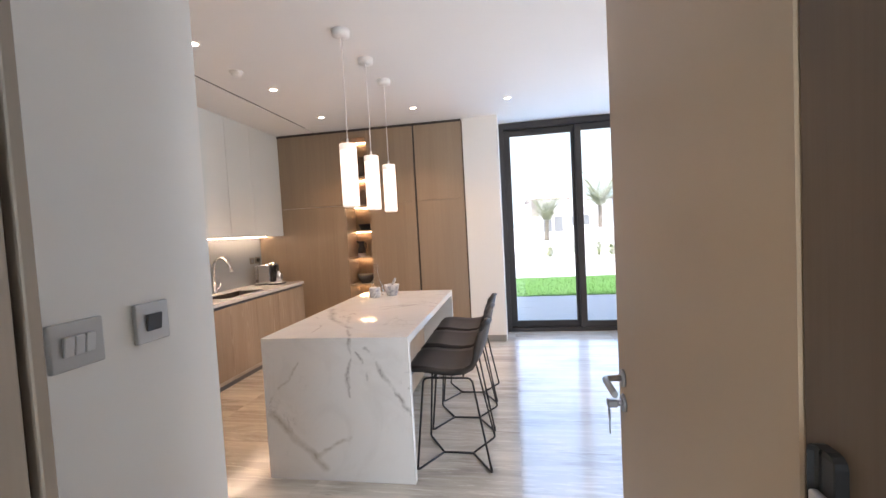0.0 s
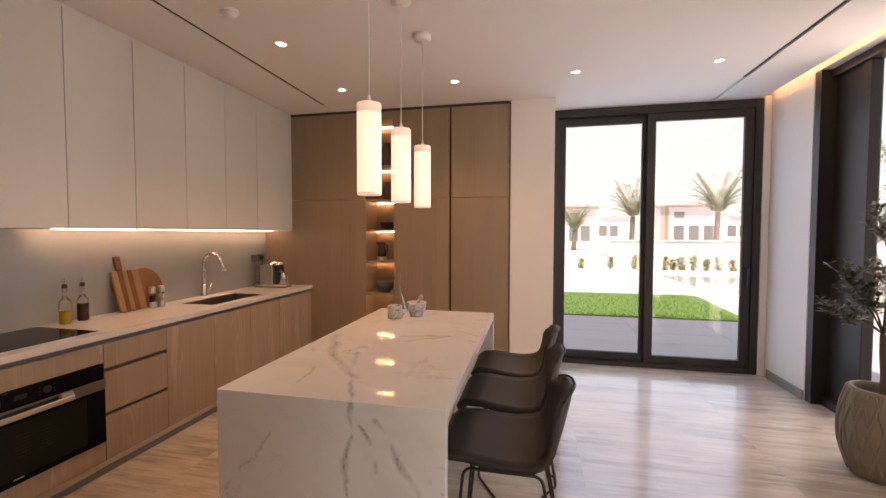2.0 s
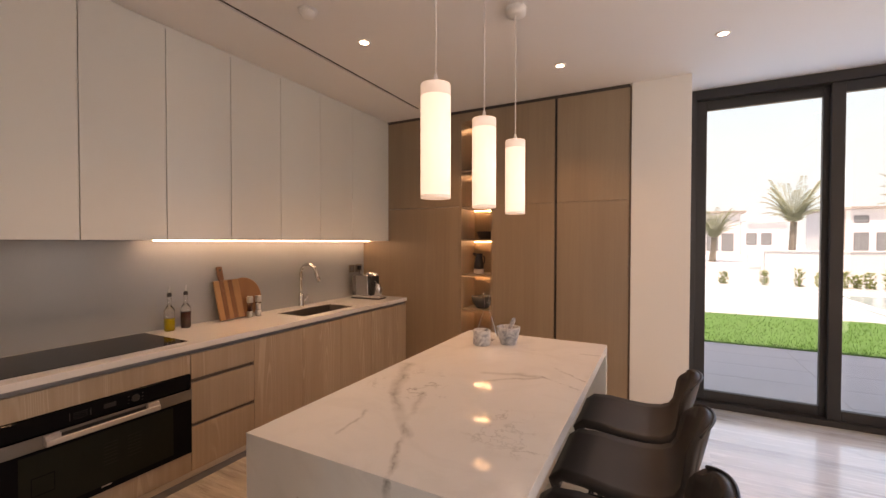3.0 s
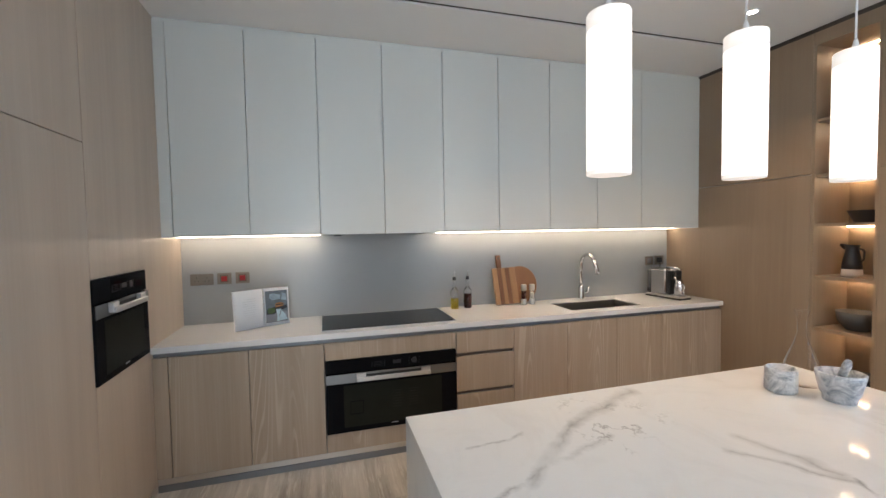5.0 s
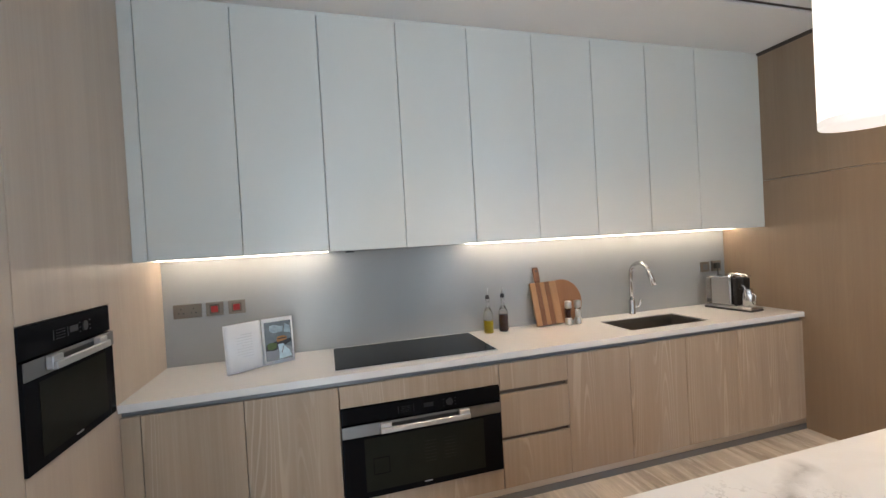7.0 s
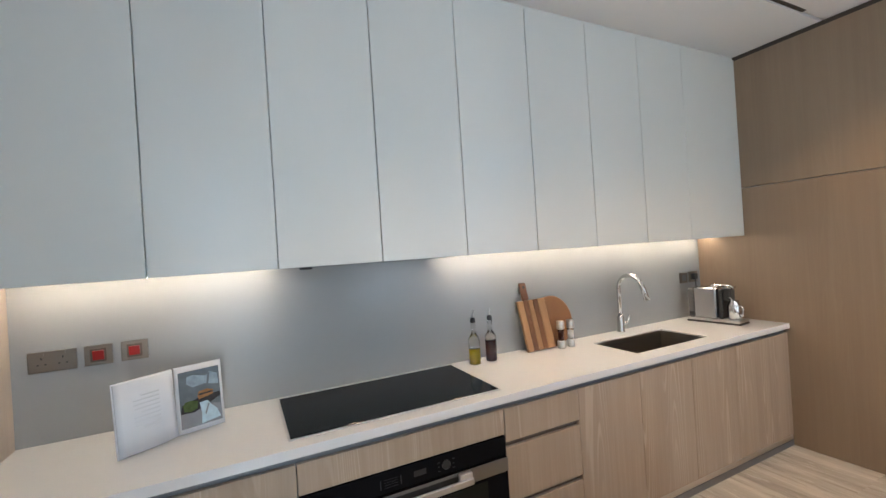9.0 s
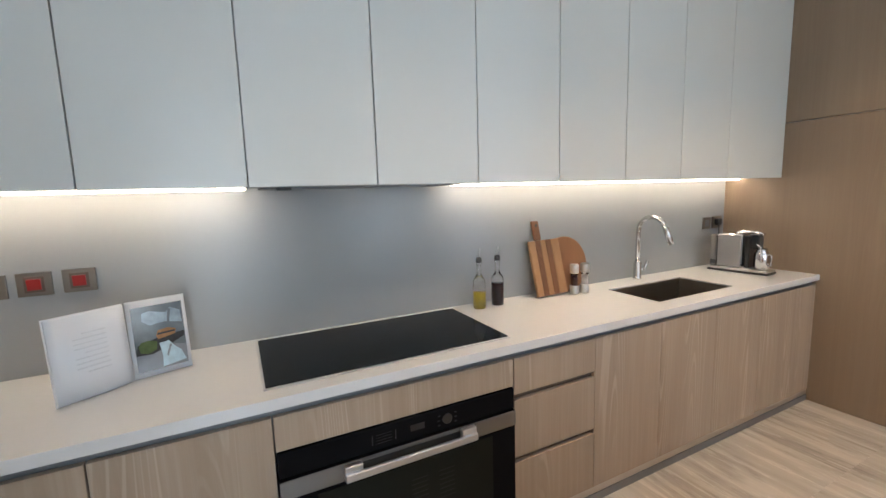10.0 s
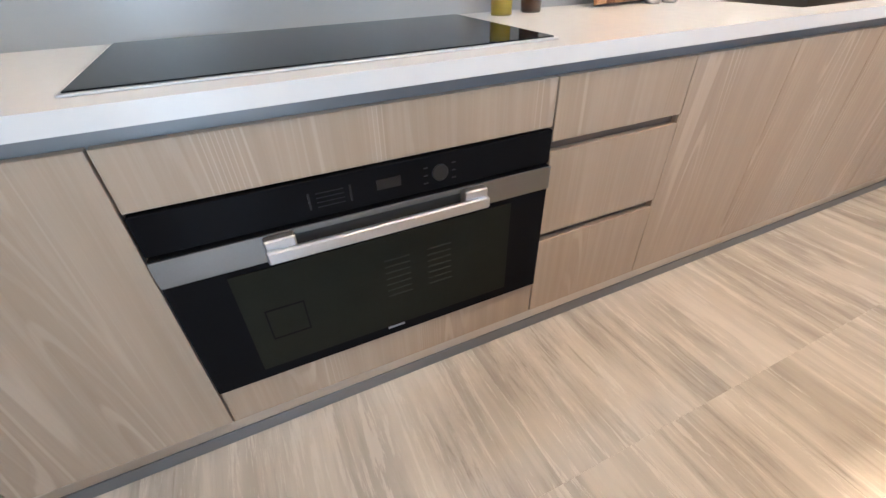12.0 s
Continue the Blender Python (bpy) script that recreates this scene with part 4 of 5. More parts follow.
def bar_stool(cx, cy):
    g = thing("bar_stool", (cx, cy, 0), "dark brown leather bar stool with black rod legs", "bar stool", "bar stools along the island")
    s = part("seat", shell(cx, cy), "leather", g, "dark brown leather bucket seat with low back")
    edge = tube([(cx + 0.262 - 0.052 * abs(v) ** 2.2, cy + v * 0.152, 0.876 - 0.028 * abs(v) ** 3) for v in (k / 8 - 1 for k in range(17))], 0.005, steps=6)
    part("piping", edge, "black", s)
    for q in (-1, 1):
        part("side_frame", tube(bend([(cx - 0.215, cy + q * 0.215, 0.012), (cx - 0.165, cy + q * 0.15, 0.556), (cx + 0.135, cy + q * 0.15, 0.556), (cx + 0.235, cy + q * 0.215, 0.012)], 0.035, 5), 0.0065), "rod", g, "bent black steel rod legs")
        for e in (-1, 1):
            fx = cx - 0.215 if e < 0 else cx + 0.235
            part("floor_brace", tube(bend([(fx - e * 0.003, cy + q * 0.213, 0.045), (fx, cy + q * 0.212, 0.008), (cx + 0.01 + e * 0.095, cy, 0.008)], 0.03, 4), 0.0065), "rod", g)
    part("centre_bar", tube([(cx - 0.09, cy, 0.008), (cx + 0.11, cy, 0.008)], 0.007), "rod", g)
    for x in (cx - 0.1, cx + 0.08):
        part("cross_rod", tube([(x, cy - 0.15, 0.557), (x, cy + 0.15, 0.557)], 0.0055), "rod", g)
    return g


STOOLS = ((-0.145, 2.83), (-0.145, 3.335), (-0.145, 3.83))
g = bar_stool(*STOOLS[0])
for x, y in STOOLS[1:]:
    copy_thing(g, Matrix.Translation((x, y, 0)))

# ---- potted olive tree ----
PCX, PCY = 2.035, 4.10
M["pot"] = plain("taupe fibre clay", (0.25, 0.215, 0.175), 0.75, vary=0.18, scale=12, bump=0.4)
M["soil"] = plain("dark soil", (0.05, 0.038, 0.028), 0.95, vary=0.4, scale=40, bump=0.8)
M["bark"] = plain("olive bark", (0.13, 0.105, 0.08), 0.9, vary=0.4, scale=30, bump=0.8)
M["olive_leaf"] = plain("olive leaves", (0.05, 0.072, 0.04), 0.55, vary=0.5, scale=9, bump=0.0)


def pot_radius(h):
    return 0.70 * (0.165 + 0.098 * math.sin(math.pi * min(1.0, 0.08 + h / 0.56) ** 0.92) + 0.045 * (h / 0.49))


g = thing("plant_pot", (PCX, PCY, 0), "tall taupe clay plant pot with raised lattice", "plant pot")
prof = [(0.105, 0.0)] + [(pot_radius(0.49 * i / 12), 0.49 * i / 12) for i in range(13)] + [(pot_radius(0.49) - 0.020, 0.492), (pot_radius(0.49) - 0.024, 0.45), (pot_radius(0.37) - 0.026, 0.37), (0.05, 0.36)]
part("body", lathe(prof, (PCX, PCY, 0), 40), "pot", g)
b = bmesh.new()
for way in (-1, 1):
    for k in range(18):
        pts = []
        for i in range(15):
            h = 0.012 + 0.466 * i / 14
            a = 2 * math.pi * k / 18 + way * (2 * math.pi / 18 * 1.7 * (i / 14))
            r = pot_radius(h) + 0.001
            pts.append((PCX + r * math.cos(a), PCY + r * math.sin(a), h))
        tube(pts, 0.0095, bm=b, steps=5)
part("lattice", b, "pot", g, "raised diamond lattice")
g.scale.z = 1.09
part("soil", lathe([(0.05, 0.371), (pot_radius(0.38) - 0.027, 0.3715), (0.02, 0.382)], (PCX, PCY, 0), 24), "soil", g)


def leaf_quad(bm, p, way, up, ln, wd):
    side = way.cross(up)
    side = side.normalized() if side.length > 1e-4 else Vector((1, 0, 0))
    a = bm.verts.new(p)
    c = bm.verts.new(p + way * ln * 0.5 + side * wd + up * wd * 0.3)
    d = bm.verts.new(p + way * ln)
    e = bm.verts.new(p + way * ln * 0.5 - side * wd + up * wd * 0.3)
    m = bm.verts.new(p + way * ln * 0.5)
    bm.faces.new((a, c, m))
    bm.faces.new((c, d, m))
    bm.faces.new((d, e, m))
    bm.faces.new((e, a, m))


def rand_way(rng, lift=0.0):
    a = rng.uniform(0, 2 * math.pi)
    z = rng.uniform(-0.4, 0.8) + lift
    return Vector((math.cos(a), math.sin(a), z)).normalized()


rng = random.Random(4)
g = thing("olive_tree", (PCX, PCY, 0.37), "slender artificial olive tree with sparse grey-green leaves", "tree")
wood, crown = bmesh.new(), bmesh.new()
fork = Vector((PCX - 0.01, PCY + 0.005, 0.87))
tube([(PCX, PCY, 0.36), (PCX + 0.003, PCY - 0.002, 0.6), (PCX - 0.006, PCY + 0.003, 0.76), fork], 0.012, wood, 8, [0.023, 0.020, 0.018, 0.014])
TIPS = ((-0.30, -0.02, 1.32), (-0.34, 0.08, 1.06), (-0.20, 0.10, 1.00), (-0.05, 0.06, 1.72), (0.10, -0.10, 1.40), (0.20, -0.20, 1.30), (0.16, -0.42, 1.28), (0.19, -0.34, 1.14), (0.02, -0.12, 1.02), (-0.12, 0.05, 1.24), (0.08, 0.14, 1.30), (0.0, -0.26, 1.36), (0.20, 0.05, 1.15), (-0.24, -0.14, 1.18))
for dx, dy, z in TIPS:
    tip = Vector((PCX + dx * 0.84, PCY + dy * 0.84, z - 0.07))
    mid = fork.lerp(tip, 0.5) + Vector((rng.uniform(-0.04, 0.04), rng.uniform(-0.04, 0.04), 0.03))
    path = [fork, fork.lerp(mid, 0.5) + Vector((0, 0, 0.02)), mid, mid.lerp(tip, 0.5) + Vector((0, 0, 0.015)), tip]
    tube(path, 0.004, wood, 5, [0.006, 0.005, 0.004, 0.003, 0.0015])
    main = (tip - mid).normalized()
    for j in range(9):
        s = rng.uniform(0.0, 1.0)
        a = mid.lerp(tip, s)
        w = (main * 0.6 + rand_way(rng) * 0.8).normalized()
        e = a + w * rng.uniform(0.07, 0.15)
        tube([a, a.lerp(e, 0.5), e], 0.0015, wood, 4)
        for i in range(14):
            p = a.lerp(e, i / 13)
            leaf_quad(crown, p, (w * 0.5 + rand_way(rng)).normalized(), Vector((0, 0, 1)), rng.uniform(0.036, 0.062), rng.uniform(0.008, 0.013))
    for i in range(10):
        p = mid.lerp(tip, 0.3 + 0.07 * i)
        leaf_quad(crown, p, (main * 0.5 + rand_way(rng)).normalized(), Vector((0, 0, 1)), rng.uniform(0.035, 0.055), rng.uniform(0.005, 0.008))
part("trunk", wood, "bark", g, "thin brown trunk with fine branches")
part("crown", crown, "olive_leaf", g, "sparse narrow grey-green leaves")

# ---- side wall picture and socket ----
M["canvas"] = plain("pale abstract canvas", (0.46, 0.44, 0.41), 0.7, vary=0.35, scale=3, bump=0.3)
g = thing("framed_picture", (RIGHT - 0.02, 3.39, 0.89), "pale abstract picture in a thin dark frame", "picture")
b = box(RIGHT - 0.035, RIGHT - 0.001, 3.735, 3.76, 0.89, 2.04, 0.002)
box(RIGHT - 0.035, RIGHT - 0.001, 3.02, 3.045, 0.89, 2.04, 0.002, bm=b)
box(RIGHT - 0.035, RIGHT - 0.001, 3.045, 3.735, 0.89, 0.915, 0.002, bm=b)
box(RIGHT - 0.035, RIGHT - 0.001, 3.045, 3.735, 2.015, 2.04, 0.002, bm=b)
part("frame", b, "frame", g)
part("canvas", box(RIGHT - 0.02, RIGHT - 0.004, 3.046, 3.734, 0.916, 2.014), "canvas", g)
g = thing("wall_socket", (RIGHT, 3.92, 0.41), "grey metal socket plate low on the white wall", "socket")
part("plate", box(RIGHT - 0.012, RIGHT, 3.845, 3.995, 0.405, 0.49, 0.002, 2), "plate_grey", g)
for y in (3.885, 3.955):
    part("insert", box(RIGHT - 0.0135, RIGHT - 0.0115, y - 0.025, y + 0.025, 0.422, 0.473, 0.0005), "plate_grey", g)

# ---- sockets on the splashback ----


def plate(y0, y1, z0, z1, kind):
    label = {"double": "bronze steel double socket plate on splashback", "red": "bronze steel switch plate with red rocker on splashback", "plain": "bronze steel socket plate on splashback"}[kind]
    g = thing("wall_socket" if kind != "red" else "appliance_switch", (BACK, (y0 + y1) / 2, z0), label, "socket" if kind != "red" else "switch", "plates on the splashback")
    part("plate", box(BACK, BACK + 0.010, y0, y1, z0, z1, 0.002, 2), "plate", g)
    zc, yc = (z0 + z1) / 2, (y0 + y1) / 2
    if kind == "red":
        part("bezel", box(BACK + 0.0095, BACK + 0.0125, yc - 0.027, yc + 0.027, zc - 0.027, zc + 0.027, 0.001), "slot", g, "dark bezel")
        part("rocker", turned(box(-0.004, 0.004, -0.019, 0.019, -0.019, 0.019, 0.001), pose(BACK + 0.013, yc, zc, 0, 5, 0)), "red", g, "red rocker")
    elif kind == "double":
        for c in (y0 + 0.042, y1 - 0.042):
            b = bmesh.new()
            for dy, dz, w, h in ((0, 0.014, 0.004, 0.008), (-0.012, -0.010, 0.007, 0.004), (0.012, -0.010, 0.007, 0.004)):
                box(BACK + 0.0095, BACK + 0.0108, c + dy - w / 2, c + dy + w / 2, zc + dz - h / 2, zc + dz + h / 2, bm=b)
            part("pin_holes", b, "black", g)
            part("rocker", box(BACK + 0.010, BACK + 0.0125, c - 0.008, c + 0.008, zc + 0.024, zc + 0.040, 0.0005), "plate", g)
    else:
        part("insert", box(BACK + 0.0095, BACK + 0.0115, yc - 0.024, yc + 0.024, zc - 0.024, zc + 0.024, 0.0005), "gola", g)


plate(1.302, 1.452, 1.150, 1.232, "double")
plate(1.476, 1.570, 1.151, 1.233, "red")
plate(1.598, 1.692, 1.152, 1.234, "red")
plate(5.250, 5.338, 1.142, 1.226, "plain")
plate(5.364, 5.468, 1.142, 1.230, "plain")
g = thing("power_plug", (BACK + 0.012, 5.401, 1.165), "black power plug in the socket above coffee machine", "plug")
part("body", box(BACK + 0.0118, BACK + 0.045, 5.378, 5.424, 1.165, 1.215, 0.008, 2), "black", g)
part("cable", tube(bend([(BACK + 0.035, 5.40, 1.17), (BACK + 0.04, 5.40, 1.0), (BACK + 0.06, 5.36, 0.875)], 0.05), 0.0035), "black", g)

# ---- on the worktop ----
M["vinegar"] = plain("dark vinegar", (0.045, 0.009, 0.005), 0.08, bump=0.0)
M["oil_body"] = plain("golden oil", (0.50, 0.38, 0.02), 0.08, vary=0.1, bump=0.0)
M["thin_glass"] = pane_glass("thin carafe glass", (0.985, 0.985, 0.985))
edge = M["thin_glass"].node_tree
sheen = edge.nodes.new("ShaderNodeLayerWeight")
sheen.inputs["Blend"].default_value = 0.14
edge.links.new(sheen.outputs["Fresnel"], edge.nodes["Mix Shader"].inputs[0])
M["clear"] = glass("clear glass", (0.97, 0.98, 0.97))


def bottle(x, y, liquid, level, label):
    g = thing("oil_bottle", (x, y, TOP), label, "bottle", "oil and vinegar bottles")
    b = lathe([(0.030, 0.0), (0.033, 0.003), (0.033, 0.132), (0.030, 0.150), (0.016, 0.170), (0.012, 0.184), (0.012, 0.228), (0.0145, 0.230), (0.0145, 0.238), (0.009, 0.238)], (x, y, TOP + 0.0005), 24)
    part("glass", b, "clear", g, "clear square-shouldered glass")
    part("contents", lathe([(0.027, 0.004), (0.0306, 0.006), (0.0306, level), (0.02, level + 0.0005)], (x, y, TOP), 24), liquid, g, "golden oil" if liquid == "oil_body" else "dark vinegar")
    part("stopper", lathe([(0.014, 0.2388), (0.016, 0.246), (0.014, 0.262), (0.007, 0.268)], (x, y, TOP), 16), "black", g)
    part("pourer", tube([(x, y, TOP + 0.267), (x + 0.002, y, TOP + 0.285), (x + 0.009, y + 0.002, TOP + 0.310)], 0.004, radii=[0.006, 0.005, 0.0035]), "steel", g)


bottle(-3.10, 3.255, "oil_body", 0.088, "clear glass bottle of golden olive oil with pourer")
bottle(-3.107, 3.372, "vinegar", 0.118, "clear glass bottle of dark vinegar with pourer")

M["board_dark"] = veneer("dark acacia", (0.20, 0.085, 0.032), (0.12, 0.048, 0.018), (0.26, 0.13, 0.055))
M["board_light"] = veneer("light acacia", (0.40, 0.23, 0.105), (0.30, 0.15, 0.06), (0.46, 0.29, 0.15))
M["board_mid"] = veneer("round board wood", (0.30, 0.14, 0.055), (0.23, 0.10, 0.038), (0.35, 0.18, 0.085))
LEAN = pose(-3.085, 3.728, TOP + 0.0085, 1.5, -14, 0)
g = thing("chopping_board", (-3.085, 3.715, TOP), "striped acacia chopping board with handle leaning on splashback", "chopping board")
STRIPES = ((-0.105, -0.062, "board_light"), (-0.062, -0.024, "board_dark"), (-0.024, 0.012, "board_light"), (0.012, 0.05, "board_dark"), (0.05, 0.108, "board_light"))
for y0, y1, m in STRIPES:
    part("stave", turned(box(-0.010, 0.010, y0 + 0.0003, y1 - 0.0003, 0, 0.315, 0.002), LEAN), m, g)
h = box(-0.010, 0.010, -0.060, -0.012, 0.3155, 0.43, 0.009, 2)
part("handle", turned(h, LEAN), "board_dark", g)
part("hole", turned(lathe([(0.009, -0.0112), (0.009, 0.0112)], (0, 0, 0), 14), LEAN @ pose(0, -0.036, 0.40, 0, 90, 0)), "gap", g)
g = thing("round_board", (-3.13, 3.85, TOP), "round brown wooden board leaning behind the grinders", "chopping board")
part("disc", turned(lathe([(0.157, -0.009), (0.162, -0.006), (0.162, 0.006), (0.157, 0.009)], (0, 0, 0), 48), pose(-3.142, 3.872, TOP + 0.163, 0, 90 - 9, 0)), "board_mid", g)


def grinder(x, y, fill, label):
    g = thing("spice_grinder", (x, y, TOP), label, "grinder", "salt and pepper grinders")
    part("base", lathe([(0.023, 0), (0.025, 0.003), (0.025, 0.045), (0.02, 0.05)], (x, y, TOP), 24), "steel_x", g)
    part("body", lathe([(0.019, 0.0505), (0.019, 0.118), (0.016, 0.119)], (x, y, TOP), 24), "clear", g, "clear acrylic body")
    part("contents", lathe([(0.0165, 0.052), (0.0165, 0.1), (0.01, 0.102)], (x, y, TOP), 16), fill, g)
    part("cap", lathe([(0.02, 0.1195), (0.025, 0.124), (0.025, 0.168), (0.02, 0.173)], (x, y, TOP), 24), "steel_x", g)


M["pepper"] = plain("peppercorns", (0.10, 0.035, 0.022), 0.8, vary=0.6, scale=80, bump=0.8)
M["salt"] = plain("salt", (0.78, 0.76, 0.74), 0.8, vary=0.1, scale=80, bump=0.5)
grinder(-3.062, 3.868, "pepper", "brushed steel and acrylic pepper grinder")
grinder(-3.055, 3.942, "salt", "brushed steel and acrylic salt grinder")

# capsule coffee machine
M["tank"] = plain("smoky plastic", (0.16, 0.155, 0.15), 0.15, bump=0.0)
g = thing("coffee_machine", (-2.95, 5.26, TOP), "brushed steel capsule coffee machine with milk jug", "coffee machine")
CM = pose(-2.93, 5.255, TOP, 0, 0, 6)


def cpart(name, bm, mat, parent=None, label=""):
    return part(name, turned(bm, CM), mat, parent or g, label)


cpart("foot", box(-0.172, 0.194, -0.072, 0.072, 0.0, 0.0138, 0.004), "black")
tray = cpart("drip_base", box(-0.17, 0.19, -0.068, 0.068, 0.014, 0.028, 0.006, 3), "steel_x", None, "brushed steel drip base")
cpart("drip_grid", box(0.055, 0.18, -0.055, 0.055, 0.0285, 0.033, 0.002), "steel", tray)
cpart("body", box(-0.120, 0.040, -0.064, 0.064, 0.029, 0.266, 0.016, 3), "chrome", None, "polished steel casing")
cpart("water_tank", box(-0.165, -0.1205, -0.058, 0.058, 0.029, 0.250, 0.014, 3), "tank", None, "smoky water tank")
cpart("side_panel", box(-0.110, 0.030, -0.0665, -0.0636, 0.042, 0.252, 0.001), "steel", None, "brushed steel side panel")
cpart("rear_badge", box(-0.158, -0.122, -0.0605, -0.0575, 0.045, 0.075, 0.001), "black")
cpart("column", box(0.0455, 0.075, -0.05, 0.05, 0.034, 0.25, 0.008, 2), "black")
cpart("brew_head", box(0.0755, 0.125, -0.042, 0.042, 0.165, 0.258, 0.012, 2), "black", None, "black brewing head")
cpart("head_cap", box(0.070, 0.132, -0.046, 0.046, 0.2585, 0.268, 0.004, 2), "chrome", None, "chrome cap")
cpart("lever", tube(bend([(-0.02, 0, 0.262), (0.0, 0, 0.276), (0.11, 0, 0.276), (0.135, 0, 0.255)], 0.02), 0.010), "chrome", None, "chrome lever")
cpart("spout", lathe([(0.009, 0.135), (0.012, 0.164)], (0.105, 0, 0), 14), "chrome")
cpart("steam_pipe", tube(bend([(0.11, -0.05, 0.20), (0.14, -0.055, 0.19), (0.145, -0.05, 0.08)], 0.02), 0.005), "chrome")
j = cpart("milk_jug", lathe([(0.040, 0.034), (0.043, 0.038), (0.043, 0.120), (0.040, 0.135), (0.030, 0.156), (0.032, 0.168), (0.029, 0.166), (0.027, 0.155)], (0.132, -0.005, 0), 24), "chrome", None, "polished steel milk jug")
cpart("jug_handle", tube(bend([(0.16, -0.01, 0.135), (0.195, -0.02, 0.13), (0.19, -0.02, 0.06), (0.163, -0.01, 0.055)], 0.02), 0.005), "chrome", j)

# open recipe book
M["paper"] = plain("coated paper", (0.76, 0.77, 0.79), 0.34, vary=0.02, scale=10, bump=0.0)
M["cover"] = plain("white book cover", (0.72, 0.72, 0.73), 0.3)
M["photo_grey"] = plain("printed grey", (0.16, 0.18, 0.19), 0.12, vary=0.35, scale=25, bump=0.0)
M["photo_pale"] = plain("printed pale blue", (0.31, 0.38, 0.42), 0.12, vary=0.6, scale=30, bump=0.0)
M["photo_green"] = plain("printed green", (0.09, 0.125, 0.045), 0.12, vary=0.5, scale=40, bump=0.0)
M["photo_orange"] = plain("printed orange", (0.34, 0.17, 0.07), 0.12, vary=0.4, scale=60, bump=0.0)
M["photo_dark"] = plain("printed dark", (0.05, 0.05, 0.05), 0.12, vary=0.5, scale=40, bump=0.0)
M["photo_mid"] = plain("printed mid grey", (0.26, 0.27, 0.29), 0.12, vary=0.15, scale=25, bump=0.0)
M["photo_blue"] = plain("printed light blue", (0.50, 0.64, 0.70), 0.12, vary=0.3, scale=45, bump=0.0)
M["ink"] = plain("faint print", (0.71, 0.72, 0.74), 0.2, bump=0.0)
g = thing("open_book", (-2.95, 1.81, TOP), "open cookery book standing on the worktop", "book")
SP, LE, RE = Vector((-2.955, 1.815, TOP)), Vector((-2.836, 1.648, TOP)), Vector((-3.012, 1.978, TOP))
BH = 0.262


def leafframe(a, b):
    """Local frame of a page: x along it from a to b, z up, y to its back."""
    w = (b - a).normalized()
    back = Vector((w.y, -w.x, 0))
    if back.x > 0:
        back = -back
    m = Matrix(((w.x, back.x, 0, a.x), (w.y, back.y, 0, a.y), (0, 0, 1, a.z), (0, 0, 0, 1)))
    return m, (b - a).length


def pageblock(ln, bulge):
    bm, rows = bmesh.new(), []
    for i in range(11):
        s = i / 10
        d = -bulge * math.sin(math.pi * s ** 0.75)
        rows.append([bm.verts.new((s * ln, d, 0.004)), bm.verts.new((s * ln, d, BH)), bm.verts.new((s * ln, 0.006, BH)), bm.verts.new((s * ln, 0.006, 0.004))])
    for a, c in zip(rows, rows[1:]):
        for k in range(4):
            bm.faces.new((a[k], a[(k + 1) % 4], c[(k + 1) % 4], c[k])).smooth = k == 0
    bm.faces.new(rows[0][::-1])
    bm.faces.new(rows[-1])
    return bm


